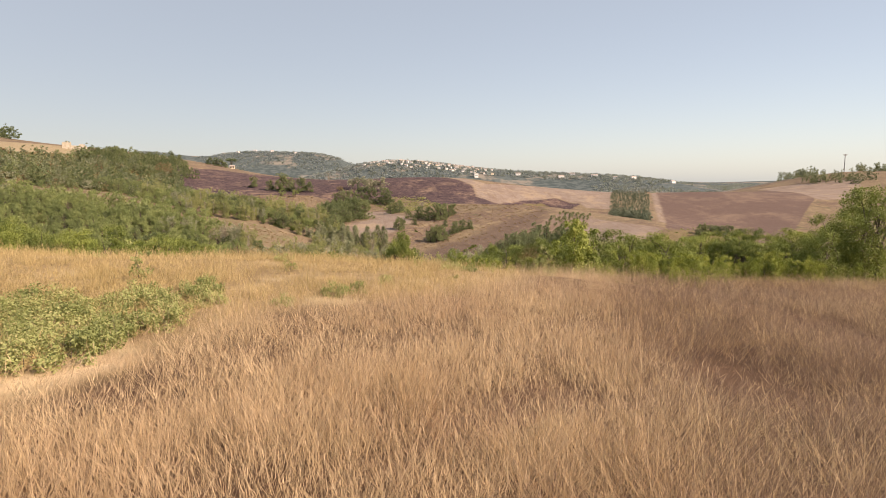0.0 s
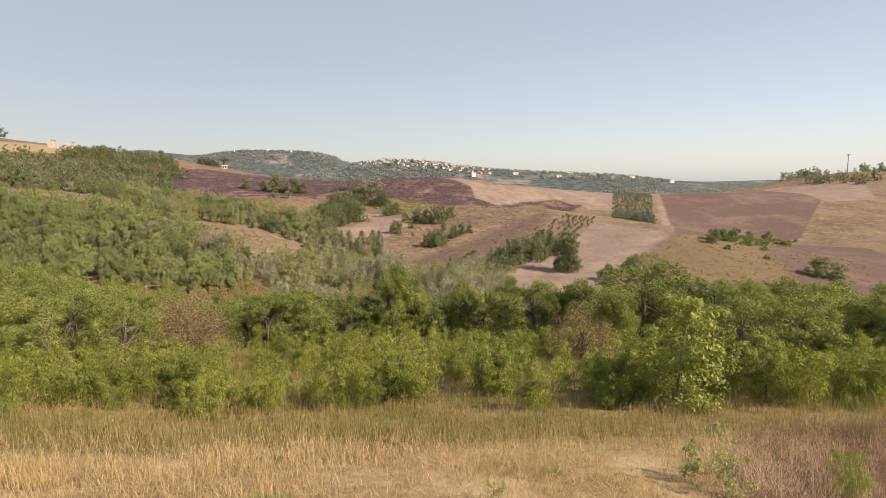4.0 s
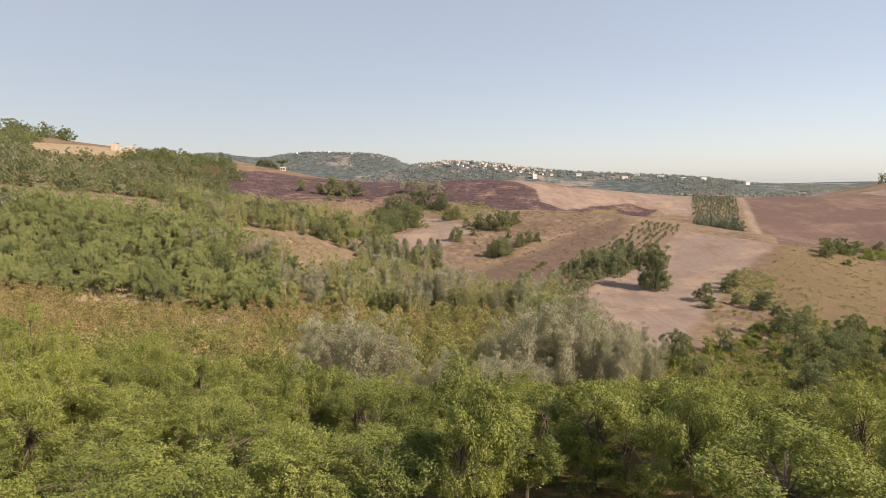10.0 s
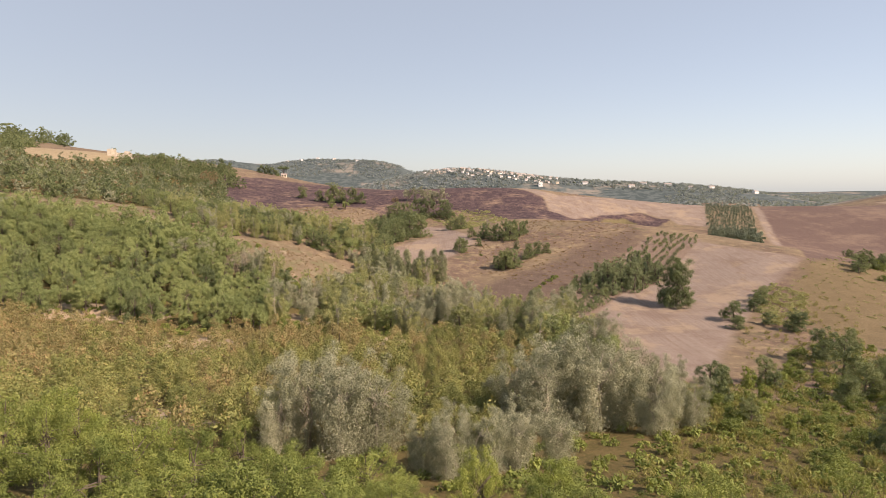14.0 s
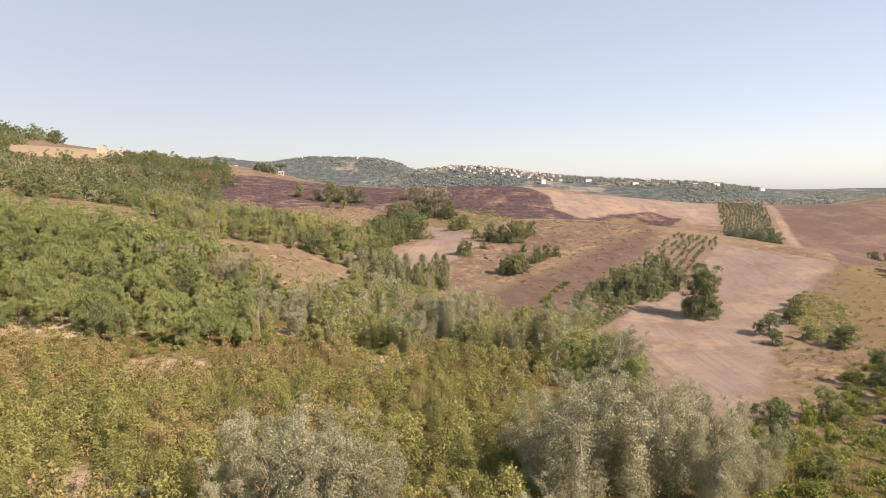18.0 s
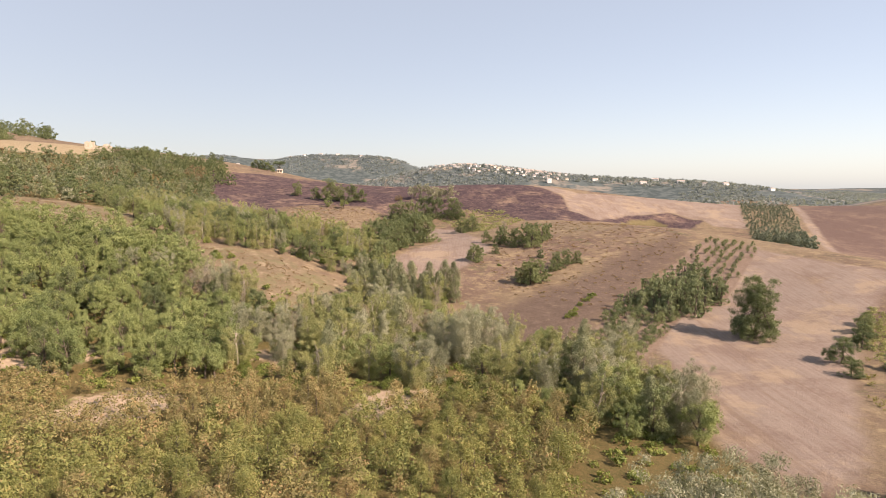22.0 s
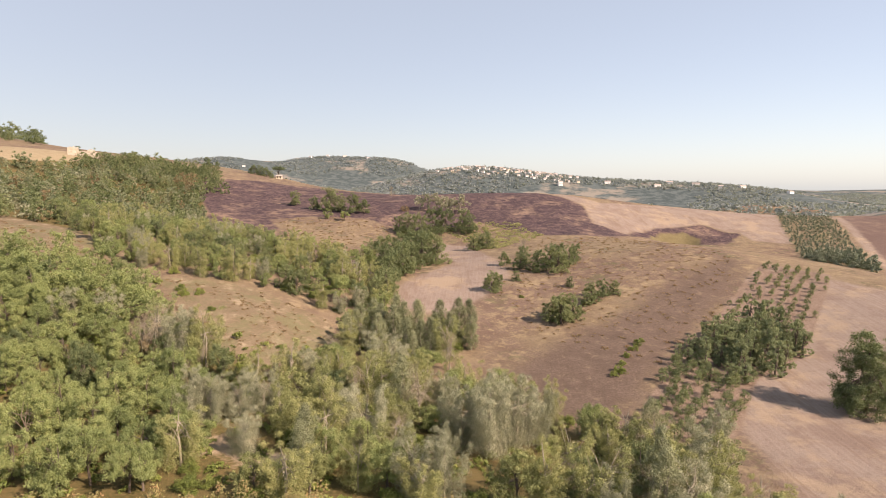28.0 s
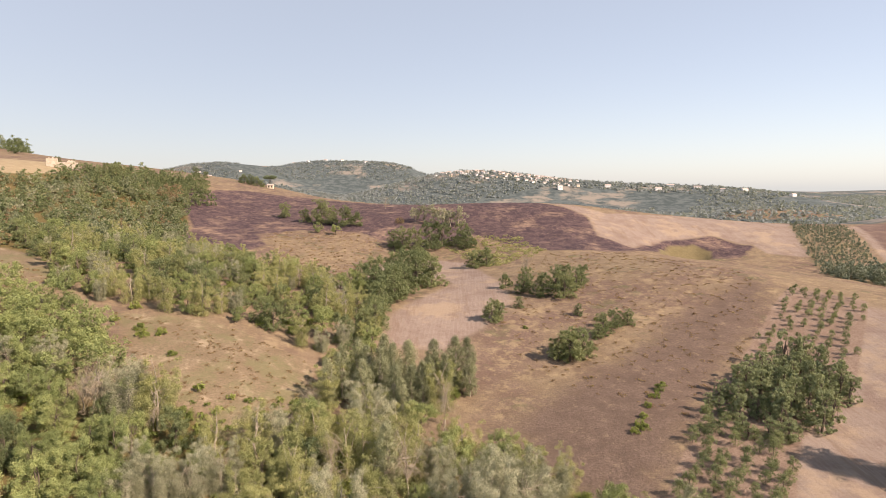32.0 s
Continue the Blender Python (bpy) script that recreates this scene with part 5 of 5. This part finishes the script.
EAST_GRASS = [(1.5, -20), (2.2, 3), (3.5, 7), (5, 12), (8, 18), (9, 25), (12, 27), (50, 24), (60, 0), (60, -20)]
NEAR_BANDS = [(0.3, 4, 1000), (4, 8, 760), (8, 14, 460), (14, 26, 190)]
blades("tall_tan_grass", "tall tan dry grass with seed heads", TAN_GRASS, NEAR_BANDS, 0.2, 0.5, 0.0024, M_STRAWTAN, GR, 0.6, 0.3, [MOWN_PATH], 0.7)
blades("tall_dry_grass", "tall reddish-brown dry grass with seed heads", EAST_GRASS, NEAR_BANDS, 0.2, 0.46, 0.0025, M_STRAWRED, GR, 0.7, 0.3, [MOWN_PATH], 0.9)
blades("tall_straw", "pale straw stems standing among the dry grass", RED_GRASS, [(0.3, 4, 420), (4, 8, 300), (8, 14, 170), (14, 29, 60)], 0.22, 0.62, 0.0020, M_STRAWPALE, GR, 0.8, 0.3, keep_out=[MOWN_PATH])
M_MATTED = straw_material("flattened straw", (0.20, 0.14, 0.09), (0.42, 0.315, 0.20), (0.26, 0.185, 0.12))
MATTED = [(-12, -2), (60, -2), (60, 22), (16, 24.5), (8, 24.5), (0, 23.5), (-12, 22.5), (-28, 25), (-40, 24), (-40, 5)]
blades("matted_straw", "flattened pale straw lying between the standing grass", MATTED, [(0.3, 4, 420), (4, 8, 320), (8, 14, 200), (14, 26, 90)], 0.05, 0.14, 0.0035, M_MATTED, GR, 2.6, 0.0, [], 0.3, 0.22)
GOLD_FIELD = [(-40, 2), (-12, 3.5), (-8, 4.6), (-4.6, 7.4), (-3.6, 9.7), (-2.2, 12), (1.5, 13), (4, 17), (7, 23.5), (9, 25), (0, 23.6), (-12, 22.6), (-28, 25.5), (-40, 26)]
blades("golden_grass", "short golden dry grass on the worn part of the field", GOLD_FIELD, [(2, 9, 460), (9, 15, 420), (15, 26, 300)], 0.10, 0.30, 0.0035, M_STRAW, GR, 0.5, 0.2, [MOWN_PATH])
blades("flattened_gold", "pale golden straw trodden flat on the worn field", GOLD_FIELD, [(2, 9, 380), (9, 15, 340), (15, 24, 200)], 0.06, 0.16, 0.0042, M_STRAW, GR, 2.4, 0.0, [], 0.3, 0.22)
EDGE_FRINGE = [(-40, 21), (-20, 20), (-8, 19.5), (0, 20.5), (6, 22), (9, 22), (20, 21), (45, 20), (45, 25), (16, 25), (8, 25), (0, 23.5), (-12, 22.5), (-40, 26)]
blades("edge_grass", "tall brown grass along the field's edge", EDGE_FRINGE, [(19, 27, 120)], 0.14, 0.36, 0.005, M_STRAW, GR)
LOWER_GRASS = [(-30, 25.5), (-12, 22.6), (0, 23.6), (8, 25), (28, 24), (30, 45), (14, 62), (-12, 62), (-30, 45)]
blades("slope_grass", "rough yellow-green grass on the slope below the field", LOWER_GRASS, [(22.5, 46, 210), (46, 63, 230)], 0.12, 0.42, 0.007, M_SLOPE, GR)

wx_, wy_ = scatter(WEED_PATCH, 0.5, GR, jitter=0.5)
for x, y in zip(wx_, wy_):
    plant("weed", "weed_plant", "green leafy weed in a dense patch on the field", x, y, GR.uniform(0.7, 1.2), "weeds of the patch", category="weed", parts=("stem", "foliage"))
for x, y, s, k in ((6.0, 20.8, 1.3, "thistle"), (5.6, 21.5, 1.1, "thistle"), (6.3, 21.9, 0.9, "thistle"), (2.1, 20.2, 0.55, "thistle"), (2.2, 18.4, 0.9, "weed"), (2.7, 18.1, 0.8, "weed"), (1.9, 18.0, 0.6, "weed"), (1.1, 18.1, 0.6, "thistle"),
                   (-2.9, 18, 0.8, "weed"), (-3.1, 18.4, 0.6, "thistle"), (-1, 20, 0.6, "weed"), (-0.7, 20.1, 0.5, "weed"), (-1.1, 21.8, 0.5, "thistle"), (-6, 20, 0.6, "weed"), (3.4, 21.6, 0.5, "weed"), (-9, 20, 0.7, "weed"), (-4, 14, 0.7, "weed"), (-1, 13, 0.9, "weed"),
                   (-0.6, 13.4, 0.8, "weed"), (0.1, 14.5, 0.7, "weed"), (-2, 12, 0.7, "weed"), (-5.6, 14.3, 1.1, "thistle"), (1.9, 15.6, 0.5, "weed"), (-2.4, 16.0, 0.6, "thistle"), (3.6, 19.2, 0.45, "thistle")):
    plant(k, "weed_plant", "lone green-grey weed in the golden grass" if k == "weed" else "tall thin thistle standing in the dry grass", x, y, s, "scattered weeds", category="weed", parts=("stem", "foliage"))
for x, y, s in ((8.2, 21, 0.38), (9.9, 20.4, 0.42), (10.4, 20.0, 0.45), (10.7, 19.2, 0.4), (10.2, 19.4, 0.4), (12.1, 21, 0.42), (12.9, 21.4, 0.4), (9.2, 22.2, 0.3)):
    plant("broom", "broom_bush", "small vivid green rush-like bush in the red grass", x, y, s, "broom bushes", category="shrub")

# ---- buildings: the ruin, the small house, the village, the mast ----
def part(name, bm, material, parent, label=""):
    me = bpy.data.meshes.new(name)
    bm.to_mesh(me)
    bm.free()
    me.materials.append(material)
    ob = new(name, me)
    ob.parent = parent
    return tagged(ob, label) if label else ob


def block(bm, x0, x1, y0, y1, z0, z1):
    m = Matrix.Translation(((x0 + x1) / 2, (y0 + y1) / 2, (z0 + z1) / 2)) @ Matrix.Diagonal((x1 - x0, y1 - y0, z1 - z0, 1))
    bmesh.ops.create_cube(bm, size=1.0, matrix=m)


def plaster(name, a, b, scale=0.8):
    m, nt = mat(name)
    n1 = noise_of(nt, scale, 6.0, 0.7)
    finish(nt, mix_rgb(nt, ramp(nt, n1, 0.35, 0.68), a, b), 0.9, n1, 0.05)
    return m


M_STONE = plaster("weathered yellow stone", (0.36, 0.32, 0.25), (0.50, 0.45, 0.37))
M_WHITE = plaster("white plaster", (0.62, 0.61, 0.59), (0.76, 0.75, 0.73))
M_CREAM = plaster("cream plaster", (0.55, 0.47, 0.36), (0.66, 0.58, 0.46))
M_TILE = plaster("terracotta tiles", (0.36, 0.30, 0.27), (0.46, 0.39, 0.35), 2.0)
M_HOLE = plaster("dark opening", (0.03, 0.027, 0.025), (0.05, 0.045, 0.04))
M_STEEL, _nt = mat("galvanised steel")
finish(_nt, (0.30, 0.30, 0.30), 0.5, metal=0.7)

# the roofless farmhouse on the west hill
ruin = new("ruined_farmhouse")
ruin.matrix_basis = Matrix.Translation((-232, 487, ground_z(-232, 487) - 0.6)) @ Matrix.Rotation(radians(14), 4, "Z") @ Matrix.Diagonal((0.78, 0.9, 1.0, 1))
for nm, x0, x1, h, op in (("wall_tall", -10, -2.2, 6.2, (-5.2, -3.8, 0.4, 3.0)), ("wall_low", -2.2, 4.2, 3.0, (0.2, 1.6, 0.6, 2.2)), ("wall_broken", 4.2, 9.5, 4.6, (6.2, 7.2, 1.4, 2.9))):
    bm = bmesh.new()
    a, b, lo, hi = op
    block(bm, x0, a, -0.35, 0.35, 0, h)
    block(bm, a, b, -0.35, 0.35, 0, lo)
    block(bm, a, b, -0.35, 0.35, hi, h)
    block(bm, b, x1, -0.35, 0.35, 0, h)
    for k in range(6):
        u = x0 + (x1 - x0) * (k + 0.5) / 6
        block(bm, u - 0.45, u + 0.45, -0.3, 0.3, h, h + (0.2, 0.7, 0.35, 0.9, 0.15, 0.5)[k])
    part("front_wall", bm, M_STONE, ruin)
for x, h in ((-10, 5.4), (-2.2, 4.2), (9.5, 4.0)):
    bm = bmesh.new()
    block(bm, x - 0.35, x + 0.35, 0.35, 4.0, 0, h)
    block(bm, x - 0.35, x + 0.35, 4.0, 7.5, 0, h * 0.7)
    part("side_wall", bm, M_STONE, ruin)
bm = bmesh.new()
block(bm, -10, 2, 7.5, 8.2, 0, 4.4)
block(bm, 2, 9.5, 7.5, 8.2, 0, 2.6)
part("back_wall", bm, M_STONE, ruin)
tagged(ruin, "roofless yellow stone farmhouse ruin on the hill", "ruin")


def gable_house(name, label, x, y, w, d, h, roof_h, turn, wall_mat, group="", windows=2, z=None):
    root = new(name)
    root.matrix_basis = Matrix.Translation((x, y, (ground_z(x, y) if z is None else z) - 0.6)) @ Matrix.Rotation(radians(turn), 4, "Z")
    bm = bmesh.new()
    block(bm, -w / 2, w / 2, -d / 2, d / 2, 0, h)
    v = [bm.verts.new((sx * w / 2, sy, z)) for sx in (-1, 1) for sy, z in ((-d / 2, h), (d / 2, h), (0, h + roof_h))]
    bm.faces.new(v[:3])
    bm.faces.new(v[3:][::-1])
    part("wall", bm, wall_mat, root)
    bm = bmesh.new()
    e = 0.35
    for sy in (-1, 1):
        p = [(-w / 2 - e, sy * (d / 2 + e), h - e * 2 * roof_h / d), (w / 2 + e, sy * (d / 2 + e), h - e * 2 * roof_h / d), (w / 2 + e, 0, h + roof_h), (-w / 2 - e, 0, h + roof_h)]
        lo = [bm.verts.new(q) for q in p]
        hi = [bm.verts.new((q[0], q[1], q[2] + 0.22)) for q in p]
        bm.faces.new(lo)
        bm.faces.new(hi[::-1])
        for k in range(4):
            bm.faces.new((lo[k], hi[k], hi[(k + 1) % 4], lo[(k + 1) % 4]))
    bmesh.ops.recalc_face_normals(bm, faces=bm.faces)
    part("roof", bm, M_TILE, root)
    for k in range(windows):
        bm = bmesh.new()
        u = -w / 2 + w * (k + 0.5) / windows
        block(bm, u - 0.55, u + 0.55, -d / 2 - 0.03, -d / 2 + 0.1, h * 0.4, h * 0.4 + 1.5)
        part("window", bm, M_HOLE, root)
    return tagged(root, label, "house", group)


gable_house("small_house", "small cream house beside an umbrella pine on the ridge", -140, 590, 4.2, 4.0, 2.8, 0.8, 8, M_CREAM)
plant("umbrella", "ridge_tree", "dark umbrella pine over the small house", -142, 595, 0.95, "house trees")
for x, y, s in ((-154, 588, 1.2), (-159, 588, 1.1), (-149, 586, 1.1), (-163, 590, 0.7), (-145, 585, 0.8), (-190, 575, 1.1), (-183, 575, 0.8)):
    plant("round", "ridge_tree", "dark bushy tree beside the small house", x, y, s, "house trees")
for x, y, s in ((-222, 494, 0.9), (-216, 490, 1.0), (-208, 496, 1.3), (-203, 490, 1.5), (-199, 487, 1.5), (-194, 484, 1.2), (-244, 502, 0.8), (-188, 490, 1.0), (-214, 500, 1.1)):
    plant("deep", "hill_tree", "dark green tree on the crest by the ruin", x, y, s, "crest trees")

# the village on the far ridge
VR = random.Random(8)
for k in range(170):
    u = VR.random()
    x, y = -20 + 290 * u + VR.gauss(0, 20), 1545 - VR.random() ** 1.4 * 105 - 30 * u
    gable_house("village_house", "white village house with a tiled roof on the far ridge", x, y, VR.uniform(4, 7.5), VR.uniform(4, 6), VR.uniform(2.2, 4.2), VR.uniform(0.6, 1.0), VR.uniform(-35, 35), M_WHITE if VR.random() < 0.75 else M_CREAM, "village houses", 0)
for x, y in ((430, 1400), (520, 1420), (560, 1390), (610, 1400), (700, 1380), (470, 1440), (330, 1420), (-620, 2480), (-500, 2500), (-560, 2460), (-430, 2480), (-330, 2420), (-800, 2020), (-760, 2000), (-690, 2080)):
    gable_house("farm_house", "pale farmhouse among far woods", x, y, VR.uniform(9, 15), 8, 5, 1.5, VR.uniform(-30, 30), M_WHITE, "far farmhouses", 0)
gable_house("white_building", "tall plain white building below the village", 222, 1385, 9, 8, 10, 0.8, 5, M_WHITE, "", 3)

# a thin pale post in the fallow field
post = new("field_post")
post.matrix_basis = Matrix.Translation((32.5, 297.5, ground_z(32.5, 297.5) - 0.3))
bm = bmesh.new()
bmesh.ops.create_cone(bm, cap_ends=True, segments=8, radius1=0.10, radius2=0.07, depth=3.0, matrix=Matrix.Translation((0, 0, 1.5)))
part("pole", bm, M_CREAM, post)
bm = bmesh.new()
block(bm, -0.2, 0.2, -0.05, 0.05, 2.95, 3.08)
part("crosspiece", bm, M_CREAM, post)
tagged(post, "thin pale post standing in the fallow field", "post")

# the power pole on the east hill
MAST_TOP = 33.0
mast = new("power_pole")
mz = ground_z(535, 645)
mast.matrix_basis = Matrix.Translation((535, 645, mz))
bm = bmesh.new()
bmesh.ops.create_cone(bm, cap_ends=True, segments=8, radius1=0.55, radius2=0.35, depth=max(MAST_TOP - mz, 10) + 1, matrix=Matrix.Translation((0, 0, (MAST_TOP - mz) / 2 - 0.5)))
part("pole", bm, M_STEEL, mast)
for dz, w in ((-0.6, 2.6), (-1.8, 1.6)):
    bm = bmesh.new()
    block(bm, -w, w, -0.2, 0.2, MAST_TOP - mz + dz, MAST_TOP - mz + dz + 0.4)
    part("crossarm", bm, M_STEEL, mast)
tagged(mast, "tall grey power pole with crossarms on the east hill", "pole")
